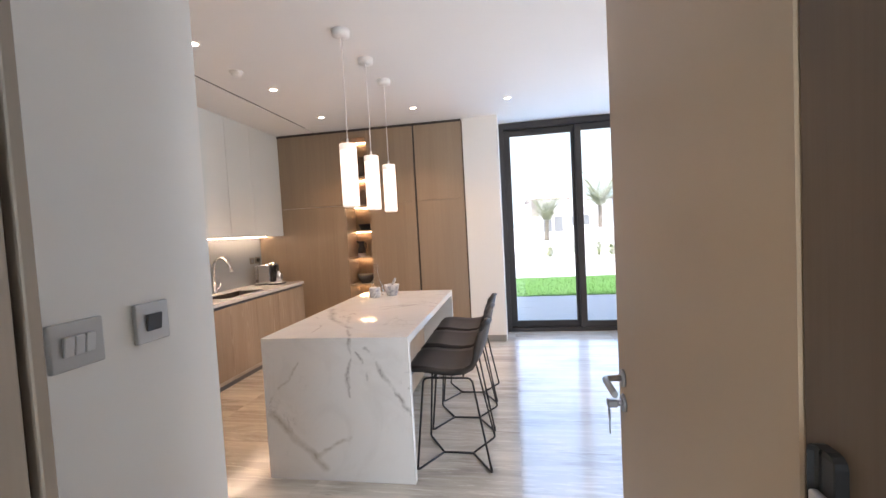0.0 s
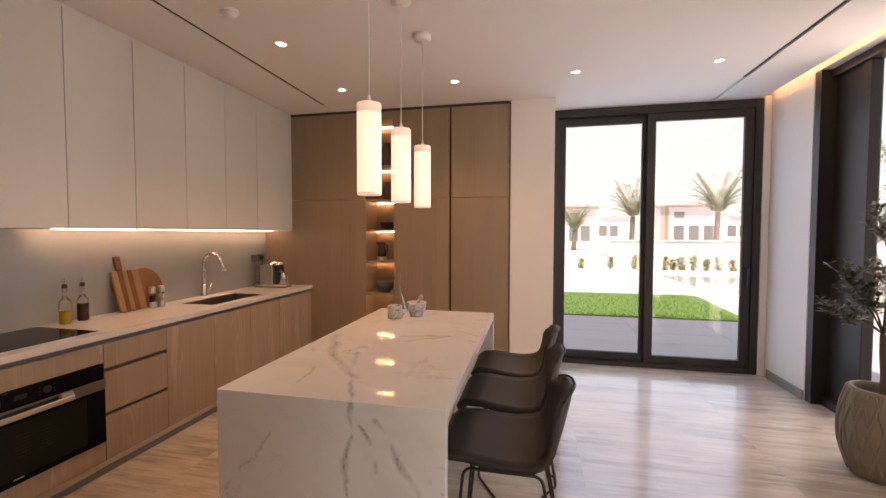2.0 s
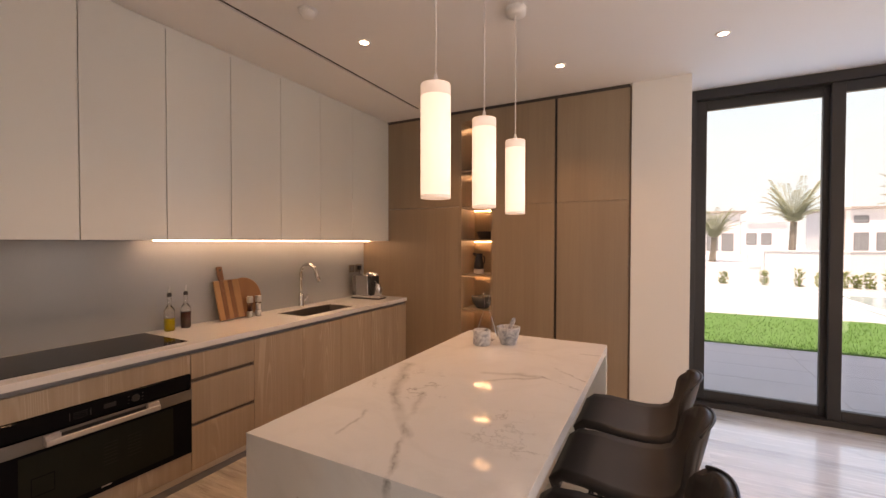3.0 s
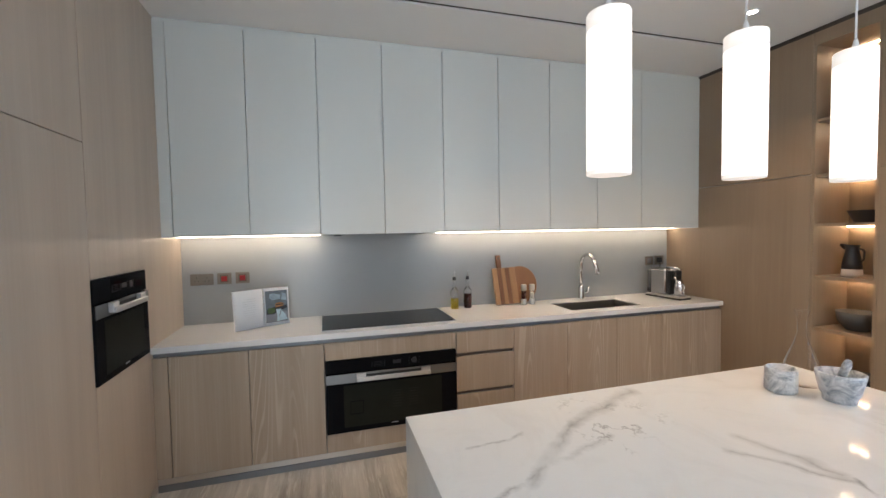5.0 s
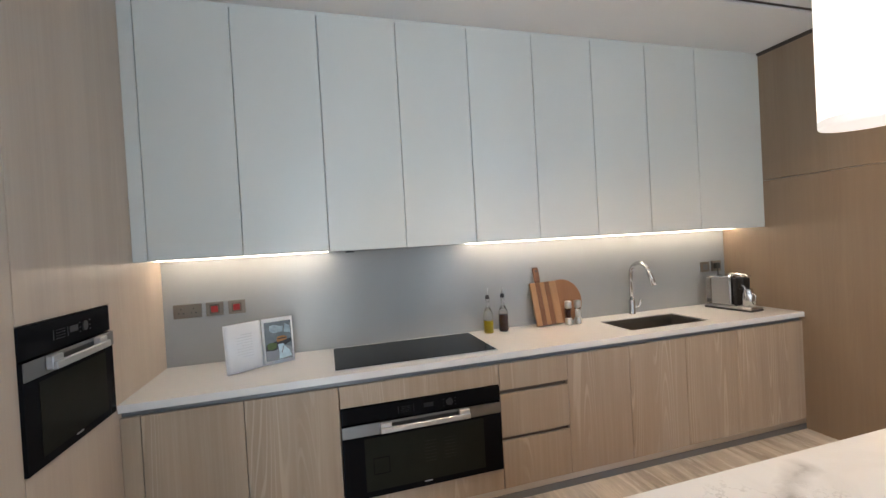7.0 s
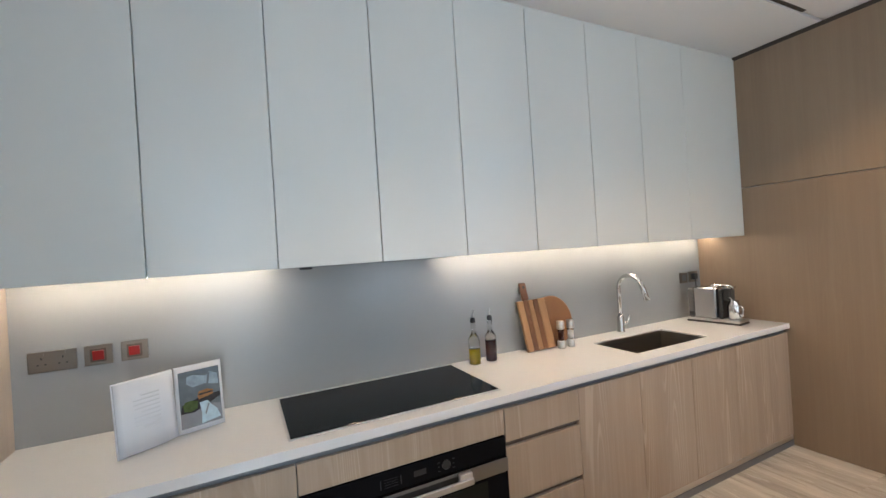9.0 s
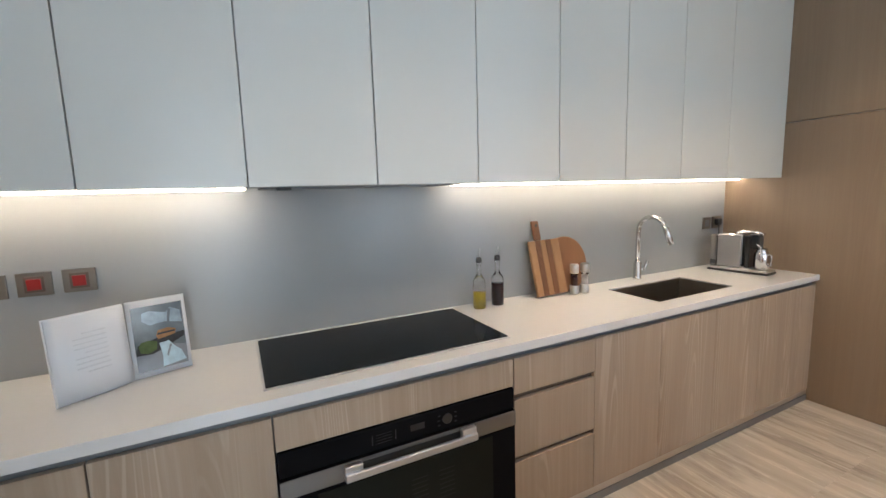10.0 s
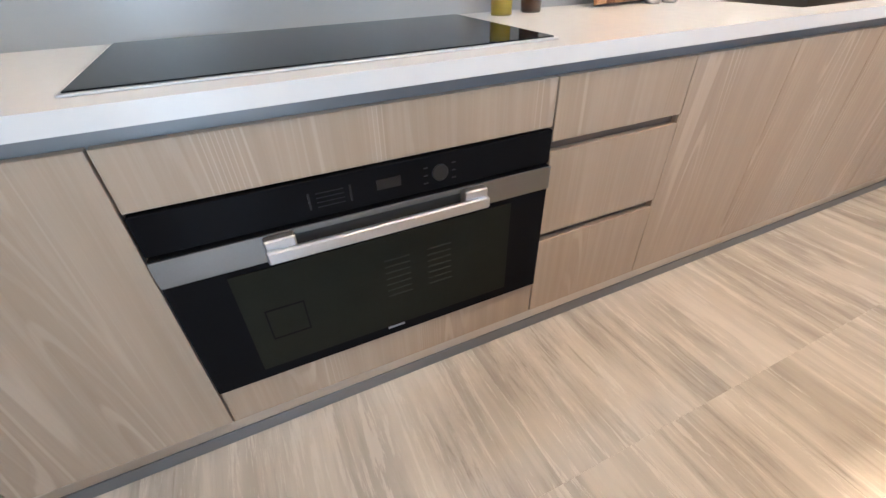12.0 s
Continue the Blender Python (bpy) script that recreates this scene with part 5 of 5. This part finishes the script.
for end, nm in ((LE, "left"), (RE, "right")):
    m, ln = leafframe(SP, end)
    m = m @ pose(0, 0, 0, -5, 0, 0)
    pb = part("page_block", turned(pageblock(ln - 0.004, 0.014 if nm == "left" else 0.006), m), "paper", g, "glossy white pages")
    part("cover_board", turned(box(-0.001, ln, 0.0065, 0.0095, 0.0, BH + 0.004, 0.001), m), "cover", g)
    if nm == "left":
        for r in range(9):
            z = BH - 0.06 - r * 0.015
            part("text_line", turned(box(ln * 0.30, ln * (0.72 if r % 4 else 0.6), -0.0158, -0.0152, z, z + 0.004), m), "ink", pb)
    else:
        y = -0.0075
        part("photo", turned(box(0.010, ln - 0.014, y - 0.0004, y, 0.022, BH - 0.018), m), "photo_grey", pb)

        PW, PH = ln - 0.024, BH - 0.040

        def print_patch(name, corners, mat, up):
            """A printed patch of the picture; corners as shares of its width and height."""
            bm = bmesh.new()
            sheets = [[bm.verts.new((0.010 + u * PW, y - up - d, 0.022 + v * PH)) for u, v in corners] for d in (0.0, 0.0003)]
            bm.faces.new(sheets[0])
            bm.faces.new(sheets[1][::-1])
            for i in range(len(corners)):
                k = (i + 1) % len(corners)
                bm.faces.new((sheets[0][i], sheets[0][k], sheets[1][k], sheets[1][i]))
            part(name, turned(bm, m), mat, pb)

        print_patch("photo_table", ((0, 0), (1, 0), (1, 0.30), (0.6, 0.36), (0, 0.30)), "photo_mid", 0.0008)
        print_patch("photo_board", ((0, 0.27), (0.32, 0.25), (0.62, 0.33), (0.98, 0.44), (0.98, 0.52), (0.5, 0.50), (0.05, 0.42)), "photo_dark", 0.0014)
        print_patch("photo_glasses", ((0.18, 0.78), (0.32, 0.70), (0.62, 0.72), (0.97, 0.66), (0.95, 0.86), (0.76, 0.93), (0.66, 0.86), (0.34, 0.92), (0.20, 0.90)), "photo_pale", 0.0014)
        print_patch("photo_glass_stem", ((0.66, 0.70), (0.71, 0.70), (0.76, 0.90), (0.71, 0.91)), "photo_grey", 0.0020)
        print_patch("photo_salad", ((0.06, 0.40), (0.09, 0.30), (0.24, 0.27), (0.40, 0.31), (0.43, 0.44), (0.26, 0.47), (0.12, 0.46)), "photo_green", 0.0020)
        print_patch("photo_bread", ((0.42, 0.52), (0.45, 0.46), (0.80, 0.50), (0.82, 0.58), (0.66, 0.62), (0.46, 0.60)), "photo_orange", 0.0020)
        print_patch("photo_filling", ((0.44, 0.53), (0.80, 0.54), (0.80, 0.565), (0.46, 0.56)), "photo_dark", 0.0026)
        print_patch("photo_napkin", ((0.48, 0.02), (0.96, 0.06), (0.88, 0.22), (0.74, 0.32), (0.66, 0.41), (0.46, 0.40), (0.50, 0.20)), "photo_blue", 0.0026)
        print_patch("photo_fold", ((0.60, 0.16), (0.70, 0.34), (0.67, 0.36), (0.58, 0.20)), "photo_mid", 0.0032)

# ---- on the island ----
g = thing("marble_jar", (-1.02, 3.93, IZ), "low round grey marble jar on the island", "jar")
part("body", lathe([(0.048, 0.0005), (0.053, 0.004), (0.053, 0.088), (0.049, 0.093), (0.045, 0.091), (0.044, 0.03)], (-1.02, 3.93, IZ), 36), "grey_marble", g)
g = thing("mortar", (-0.885, 4.03, IZ), "grey marble mortar with pestle on the island", "mortar and pestle")
part("bowl", lathe([(0.048, 0.0005), (0.05, 0.004), (0.05, 0.018), (0.058, 0.03), (0.07, 0.085), (0.073, 0.105), (0.066, 0.107), (0.06, 0.085), (0.035, 0.035)], (-0.885, 4.03, IZ), 36), "grey_marble", g)
part("pestle", tube([(-0.895, 4.04, IZ + 0.06), (-0.86, 4.005, IZ + 0.12), (-0.842, 3.987, IZ + 0.148), (-0.832, 3.977, IZ + 0.166)], 0.012, radii=[0.016, 0.012, 0.014, 0.010], steps=14), "grey_marble", g, "grey marble pestle")
g = thing("glass_carafe", (-1.05, 4.085, IZ), "clear glass conical carafe on the island", "carafe")
part("body", lathe([(0.004, 0.001), (0.068, 0.001), (0.074, 0.006), (0.072, 0.03), (0.052, 0.10), (0.026, 0.17), (0.016, 0.21), (0.017, 0.265), (0.025, 0.300)], (-1.05, 4.085, IZ), 36, close=False), "thin_glass", g)
part("lip", tube([(-1.05 + 0.025 * math.cos(k * math.pi / 12), 4.085 + 0.025 * math.sin(k * math.pi / 12), IZ + 0.300) for k in range(25)], 0.0012, steps=6), "clear", g, "rounded glass lip")

# ---- in the niche ----
M["crock"] = plain("matt black ceramic", (0.022, 0.02, 0.02), 0.5, vary=0.2)
M["crock_pale"] = plain("unglazed pale ceramic", (0.50, 0.42, 0.37), 0.7, vary=0.1)
M["crock_grey"] = plain("dark grey ceramic", (0.055, 0.055, 0.052), 0.55, vary=0.3)
M["crock_brown"] = plain("brown ceramic", (0.13, 0.085, 0.055), 0.5, vary=0.25)
NX, NY = -1.70, END + 0.17


def crockery(name, profile, at, mat, label, category):
    return solid(name, lathe(profile, at, 32), mat, label, category, "crockery in the niche")


crockery("serving_bowl", [(0.075, 0.0), (0.078, 0.004), (0.11, 0.075), (0.112, 0.08), (0.106, 0.08), (0.06, 0.02)], (NX + 0.01, NY, 1.5205), "crock", "wide matt black serving bowl on niche shelf", "bowl")
crockery("bowl", [(0.06, 0.0), (0.064, 0.004), (0.105, 0.06), (0.115, 0.125), (0.109, 0.125), (0.05, 0.02)], (NX - 0.04, NY, 0.7905), "crock_grey", "dark grey ceramic bowl on niche shelf", "bowl")
crockery("dish", [(0.07, 0.0), (0.074, 0.004), (0.12, 0.05), (0.122, 0.055), (0.115, 0.055), (0.06, 0.015)], (NX, NY, 0.4305), "crock", "black shallow dish at the bottom of niche", "dish")
JX, JY = -1.775, END + 0.16
g = thing("jug", (JX, JY, 1.1555), "dark ceramic jug with handle on niche shelf", "jug")
g["group"] = "crockery in the niche"
part("foot", lathe([(0.054, 0.0), (0.057, 0.004), (0.054, 0.050)], (JX, JY, 1.1555), 28), "crock_pale", g, "pale unglazed foot")
part("body", lathe([(0.054, 0.0505), (0.050, 0.10), (0.037, 0.160), (0.034, 0.185), (0.041, 0.212), (0.037, 0.212), (0.030, 0.185)], (JX, JY, 1.1555), 28), "crock", g, "dark blue-black glazed body")
part("handle", tube(bend([(JX + 0.032, JY, 1.345), (JX + 0.066, JY, 1.335), (JX + 0.064, JY, 1.27), (JX + 0.044, JY, 1.255)], 0.025), 0.006), "crock", g)
part("spout", turned(lathe([(0.018, 0), (0.010, 0.036)], (0, 0, 0), 12), pose(JX - 0.034, JY, 1.352, 0, -62, 0)), "crock", g)
crockery("vase", [(0.05, 0.0), (0.08, 0.03), (0.095, 0.12), (0.07, 0.21), (0.04, 0.25), (0.045, 0.27), (0.04, 0.27)], (NX - 0.01, NY, 2.2405), "crock_brown", "brown ceramic vase on upper niche shelf", "vase")
crockery("pot", [(0.06, 0.0), (0.075, 0.02), (0.08, 0.14), (0.06, 0.18), (0.062, 0.2), (0.055, 0.2)], (NX + 0.02, NY, 1.8605), "crock_brown", "brown ceramic pot on upper niche shelf", "pot")

# ---- garden ----
M["paving"] = plain("pale stone paving", (0.70, 0.71, 0.71), 0.7, vary=0.12, scale=1.5, bump=0.2)
M["terrace"] = plain("grey lavender terrace tile", (0.60, 0.57, 0.58), 0.5, vary=0.12, scale=3, bump=0.2)
M["grass"] = plain("lawn", (0.10, 0.25, 0.05), 0.9, vary=0.35, scale=14, bump=0.8)
M["render"] = plain("white render", (0.80, 0.81, 0.82), 0.8, vary=0.05, scale=0.5, bump=0.2)
M["render_grey"] = plain("grey stone cladding", (0.40, 0.36, 0.32), 0.8, vary=0.15, scale=0.8, bump=0.2)
# Far glass, fronds and trunk: distance haze is put in as paler colour.
M["far_glass"] = plain("haze-paled far window glass", (0.26, 0.28, 0.29), 0.1, vary=0.2, scale=0.4, bump=0.0)
M["palm"] = plain("haze-paled palm fronds", (0.40, 0.44, 0.30), 0.6, vary=0.4, scale=1.5, bump=0.0)
M["trunk"] = plain("palm trunk", (0.33, 0.28, 0.22), 0.9, vary=0.4, scale=6, bump=0.9)
M["shrub"] = plain("shrub leaves", (0.28, 0.34, 0.11), 0.7, vary=0.5, scale=4, bump=0.0)
M["water"] = plain("pool water", (0.45, 0.60, 0.62), 0.04, vary=0.15, scale=1.2, bump=0.0)

GZ = -0.06
structure("ground", box(-500, 500, -300, 900, -0.4, GZ), "paving", "pale stone paving and sand reaching the horizon", "ground")
# block above the ceiling, out of view, added to keep sun off the terrace
structure("upper_storey", box(-9, RIGHT + 0.25, -8, GLASS_Y + 0.25, CEIL + 0.26, 6.3), "render", "unseen white block over the kitchen, shading the terrace", "building")
structure("terrace", box(-9, 9, GLASS_Y + 0.14, 9.06, -0.1, -0.035), "grout", "grey lavender tiled terrace outside the garden door", "terrace")
lawn = bmesh.new()
LAWN = ((-14, 9.07), (3.5, 9.07), (3.62, 9.5), (3.8, 12.1), (3.5, 12.2), (-14, 11.7))
low = [lawn.verts.new((x, y, GZ - 0.02)) for x, y in LAWN]
high = [lawn.verts.new((x, y, -0.015)) for x, y in LAWN]
lawn.faces.new(high)
for i in range(len(LAWN)):
    lawn.faces.new((low[i], low[(i + 1) % 6], high[(i + 1) % 6], high[i]))
structure("lawn", lawn, "grass", "short green lawn beyond the terrace", "lawn")
rng = random.Random(8)
b = bmesh.new()
for i in range(9000):
    x, y = rng.uniform(-4, 3.45), 9.07 + 3.0 * rng.random() ** 1.6
    if y > 12.0:
        continue
    h, a = rng.uniform(0.02, 0.05), rng.uniform(0, 6.28)
    c, s = math.cos(a) * 0.006, math.sin(a) * 0.006
    lx, ly = rng.uniform(-0.02, 0.02), rng.uniform(-0.02, 0.02)
    b.faces.new((b.verts.new((x - c, y - s, -0.016)), b.verts.new((x + c, y + s, -0.016)), b.verts.new((x + lx, y + ly, -0.016 + h))))
solid("grass_blades", b, "grass", "short green grass blades on the lawn", "grass", kind="stuff")
structure("pool", box(4.4, 13.0, 12.6, 17.6, GZ - 0.0, GZ + 0.012), "water", "pale blue swimming pool beyond the lawn", "pool")
g = thing("pool_coping", (8.7, 15.1, GZ), "white stone coping round the pool", "coping")
for a in ((4.1, 13.3, 12.3, 12.6), (4.1, 13.3, 17.6, 17.9), (4.1, 4.4, 12.6, 17.6), (13.0, 13.3, 12.6, 17.6)):
    part("coping_stone", box(*a, GZ, GZ + 0.04, 0.01), "render", g)
g = thing("garden_wall", (20, 21, GZ), "low white rendered wall round the garden", "garden wall")
part("wall", box(3.4, 60, 21.0, 21.2, GZ, 1.15, 0.01), "render", g)
part("coping", box(3.3, 60.1, 20.95, 21.25, 1.151, 1.2, 0.01), "render", g)
part("wall", box(-60, 3.3, 21.0, 21.2, GZ, 0.55, 0.01), "render", g)
for i in range(10):
    part("pillar", box(2.9 - i * 3.1, 3.3 - i * 3.1, 20.95, 21.25, 0.551, 1.15, 0.01), "render", g)
structure("planting_bed", box(-20, 40, 19.2, 20.9, GZ, GZ + 0.03), "paving", "sandy strip along the garden wall", "planting bed")


def bush(x, y, h, r, n, seed):
    rg = random.Random(seed)
    bm = bmesh.new()
    for i in range(n):
        a, z = rg.uniform(0, 6.28), rg.random()
        rr = r * (0.35 + 0.65 * rg.random()) * (1.0 - 0.55 * abs(z - 0.4))
        p = Vector((x + rr * math.cos(a), y + rr * math.sin(a), GZ + 0.02 + z * h))
        leaf_quad(bm, p, rand_way(rg, 0.3), Vector((0, 0, 1)), rg.uniform(0.08, 0.16), rg.uniform(0.02, 0.04))
    tube([(x, y, GZ), (x, y, GZ + h * 0.7)], 0.02, bm, 5)
    return bm


for k, x in enumerate((2.0, 3.2, 4.15, 4.7, 5.35, 5.65, 5.95, 6.4, 6.9, 7.3, 7.85, 8.6)):
    solid("shrub", bush(x, 19.9, 0.42 + 0.16 * ((k * 7) % 5) / 4, 0.15, 150, 30 + k), "shrub", "small green shrub by the white garden wall", "shrub", "shrubs along the garden wall")


def palm(x, y, height, spread, seed):
    rg = random.Random(seed)
    g = thing("palm_tree", (x, y, GZ), "date palm with arching grey-green fronds", "palm tree", "palm trees beyond the garden")
    hub = Vector((x + 0.1, y, height - spread * 0.95))
    path = [(x, y, GZ), (x + 0.05, y, GZ + (hub.z - GZ) * 0.5), tuple(hub)]
    part("trunk", tube(path, 0.2, steps=10, radii=[0.26, 0.2, 0.19]), "trunk", g)
    bm = bmesh.new()
    for f in range(34):
        a = f * 2.39996
        up = 0.7 + 1.5 * (1 - f / 34)
        ln = spread * rg.uniform(0.85, 1.15)
        d = Vector((math.cos(a), math.sin(a), 0))
        pts = []
        for i in range(13):
            s = i / 12
            pts.append(hub + d * ln * s * (0.95 - 0.25 * up * s * 0.5) + Vector((0, 0, ln * (up * s - (0.35 + 0.22 * up) * s * s))))
        tube(pts, 0.02, bm, 4, [0.035 - 0.0025 * i for i in range(13)])
        for i in range(1, 13):
            t = (pts[i] - pts[i - 1]).normalized()
            side = t.cross(Vector((0, 0, 1))).normalized()
            for q in (-1, 1):
                for hstep in (0.0, 0.5):
                    p = pts[i - 1].lerp(pts[i], hstep)
                    w = (side * q + t * 0.8 + Vector((0, 0, -0.25 + rg.uniform(-0.15, 0.15)))).normalized()
                    leaf_quad(bm, p, w, Vector((0, 0, 1)), spread * 0.26 * (1.1 - 0.055 * i), 0.055)
    part("crown", bm, "palm", g)


palm(7.9, 38.0, 5.0, 2.2, 1)
palm(14.2, 38.0, 5.4, 2.3, 2)
palm(3.6, 41.0, 3.6, 1.8, 3)


def house(x0, x1, y, h, low_to, low_h, label):
    g = thing("house", ((x0 + x1) / 2, y, GZ), label, "house", "white villas beyond the garden wall")
    d = 9
    w = part("wall", box(x0, x1, y, y + d, GZ, h, 0.03), "render", g)
    part("roof", box(x0 - 0.5, x1 + 0.5, y - 0.6, y + d + 0.4, h + 0.001, h + 0.28, 0.03), "render_grey", g, "flat grey overhanging roof")
    part("wing", box(x1 + 0.001, low_to, y - 0.8, y + d, GZ, low_h, 0.03), "render", g)
    part("wing_roof", box(x1 + 0.51, low_to + 0.4, y - 1.2, y + d, low_h + 0.001, low_h + 0.22, 0.03), "render", g)
    part("cladding", box(x0 + 0.2, x0 + 1.3, y - 0.06, y - 0.001, GZ, h - 0.05), "render_grey", g)
    n = max(2, int((x1 - x0) / 2.2))
    for fz, fh in ((0.4, 2.2), (3.7, 0.8)):
        for k in range(n if fz < 1 else 1):
            cx = x0 + 1.7 + (x1 - x0 - 2.2) * (k + 0.5) / n
            win = part("window", box(cx - 0.62, cx + 0.62, y - 0.05, y - 0.002, fz, fz + fh), "gola", g)
            part("window_glass", box(cx - 0.55, cx + 0.55, y - 0.065, y - 0.051, fz + 0.07, fz + fh - 0.07), "far_glass", win)
    for k in range(2):
        cx = x1 + 1.0 + k * max(1.4, (low_to - x1 - 2) * 0.6)
        win = part("window", box(cx - 0.5, cx + 0.5, y - 0.85, y - 0.801, 1.2, 2.6), "gola", g)
        part("window_glass", box(cx - 0.43, cx + 0.43, y - 0.865, y - 0.851, 1.27, 2.53), "far_glass", win)


house(3.2, 8.6, 64, 5.1, 13.0, 3.9, "white flat-roofed villa with dark windows and low wing")
house(17.0, 24.8, 64, 5.2, 29.0, 3.9, "white flat-roofed villa with grey overhanging roof")
house(34.0, 43.0, 70, 5.0, 49.0, 3.6, "white flat-roofed villa far along the road")
house(-14.0, -6.0, 66, 5.2, -1.0, 3.8, "white flat-roofed villa beyond the garden")

rg = random.Random(77)
g = thing("garden_tree", (8.2, 13.4, GZ), "round yellow-green garden tree beside the pool", "tree")
b, c = bmesh.new(), bmesh.new()
tube([(8.2, 13.4, GZ), (8.25, 13.4, 0.7), (8.2, 13.45, 1.3)], 0.08, b, 8, [0.1, 0.08, 0.06])
for k in range(30):
    a, e = rg.uniform(0, 6.28), rg.uniform(0.2, 1.0)
    tip = Vector((8.2 + math.cos(a) * 1.5 * e, 13.45 + math.sin(a) * 1.5 * e, rg.uniform(1.5, 3.5)))
    tube([(8.2, 13.45, 1.2), Vector((8.2, 13.45, 1.35)).lerp(tip, 0.6), tip], 0.02, b, 5, [0.04, 0.025, 0.01])
    for i in range(150):
        p = tip + rand_way(rg) * rg.uniform(0.05, 0.5)
        leaf_quad(c, p, rand_way(rg), Vector((0, 0, 1)), rg.uniform(0.06, 0.12), rg.uniform(0.015, 0.03))
M["tree_leaf"] = plain("yellow green leaves", (0.17, 0.23, 0.06), 0.6, vary=0.4, scale=3, bump=0.0)
part("trunk", b, "trunk", g)
part("crown", c, "tree_leaf", g)

# pale hazy sky low over the horizon
t = Tree("hazy sky")
t.set((0, 0, 0), 1.0)
t.b.inputs["Specular IOR Level"].default_value = 0.0
rise = t.n("SeparateXYZ")
t.link(t.place((1, 1, 1 / 330)), rise.inputs[0])
t.link(t.ramp(rise.outputs[2], (0.0, (0.72, 0.91, 1.0)), (0.3, (0.58, 0.84, 1.0)), (0.6, (0.36, 0.64, 1.0)), (1.0, (0.26, 0.53, 1.0))), t.b.inputs["Emission Color"])
lift = t.math("MULTIPLY", t.ramp(rise.outputs[2], (0.0, 0.22), (0.3, 0.22), (0.65, 0.28), (1.0, 0.34)), 6.0)
t.link(lift, t.b.inputs["Emission Strength"])
M["haze"] = t.m
b = bmesh.new()
ring = [[b.verts.new((420 * math.sin(radians(a)), 420 * math.cos(radians(a)), z)) for a in range(-70, 111, 10)] for z in (-5, 330)]
for i in range(18):
    b.faces.new((ring[0][i], ring[0][i + 1], ring[1][i + 1], ring[1][i]))
structure("backdrop", b, "haze", "pale hazy sky over the horizon", "sky")

# ---- floor tiles and terrace tiles ----
slab = box(-3.2, RIGHT + 0.2, 0.49, GLASS_Y + 0.02, -0.12, -0.001)
box(-2.14, RIGHT + 0.2, -2.4, 0.4899, -0.12, -0.001, bm=slab)
fl = structure("floor", slab, "grout", "polished vein-cut travertine tile floor", "floor")


def tiles(parent, name, xs, ys, z0, z1, joint, mat, stagger=0.0):
    store = {}
    for j in range(len(ys) - 1):
        for i in range(len(xs) - 1):
            w, d = xs[i + 1] - xs[i] - joint, ys[j + 1] - ys[j] - joint
            if w < 0.02 or d < 0.02:
                continue
            if mat == "floor" and xs[i + 1] < -1.5 and ys[j + 1] < 0.6:
                continue
            key = (round(w, 3), round(d, 3))
            if key not in store:
                bm = box(-w / 2, w / 2, -d / 2, d / 2, z0, z1, 0.0003 if joint < 0.003 else 0.002)
                me = bpy.data.meshes.new(name)
                bm.to_mesh(me)
                bm.free()
                me.materials.append(M[mat])
                store[key] = me
            o = new(name, store[key])
            o.parent = parent
            o.location = ((xs[i] + xs[i + 1]) / 2, (ys[j] + ys[j + 1]) / 2, 0)


def cuts(start, step, lo, hi):
    first = start - math.floor((start - lo) / step) * step
    out = [lo]
    v = first
    while v < hi - 1e-6:
        if v > lo + 0.02:
            out.append(v)
        v += step
    return out + [hi]


tiles(fl, "floor_tile", cuts(-2.138, 1.2, -3.19, RIGHT + 0.18), cuts(3.49, 0.6, -2.39, GLASS_Y), -0.001, 0.0, 0.0005, "floor")
terrace = bpy.data.objects["terrace"]
tiles(terrace, "paving_tile", cuts(0.3, 1.2, -4.0, 8.9), cuts(9.06, 0.6, GLASS_Y + 0.15, 9.06), -0.035, -0.03, 0.006, "terrace")
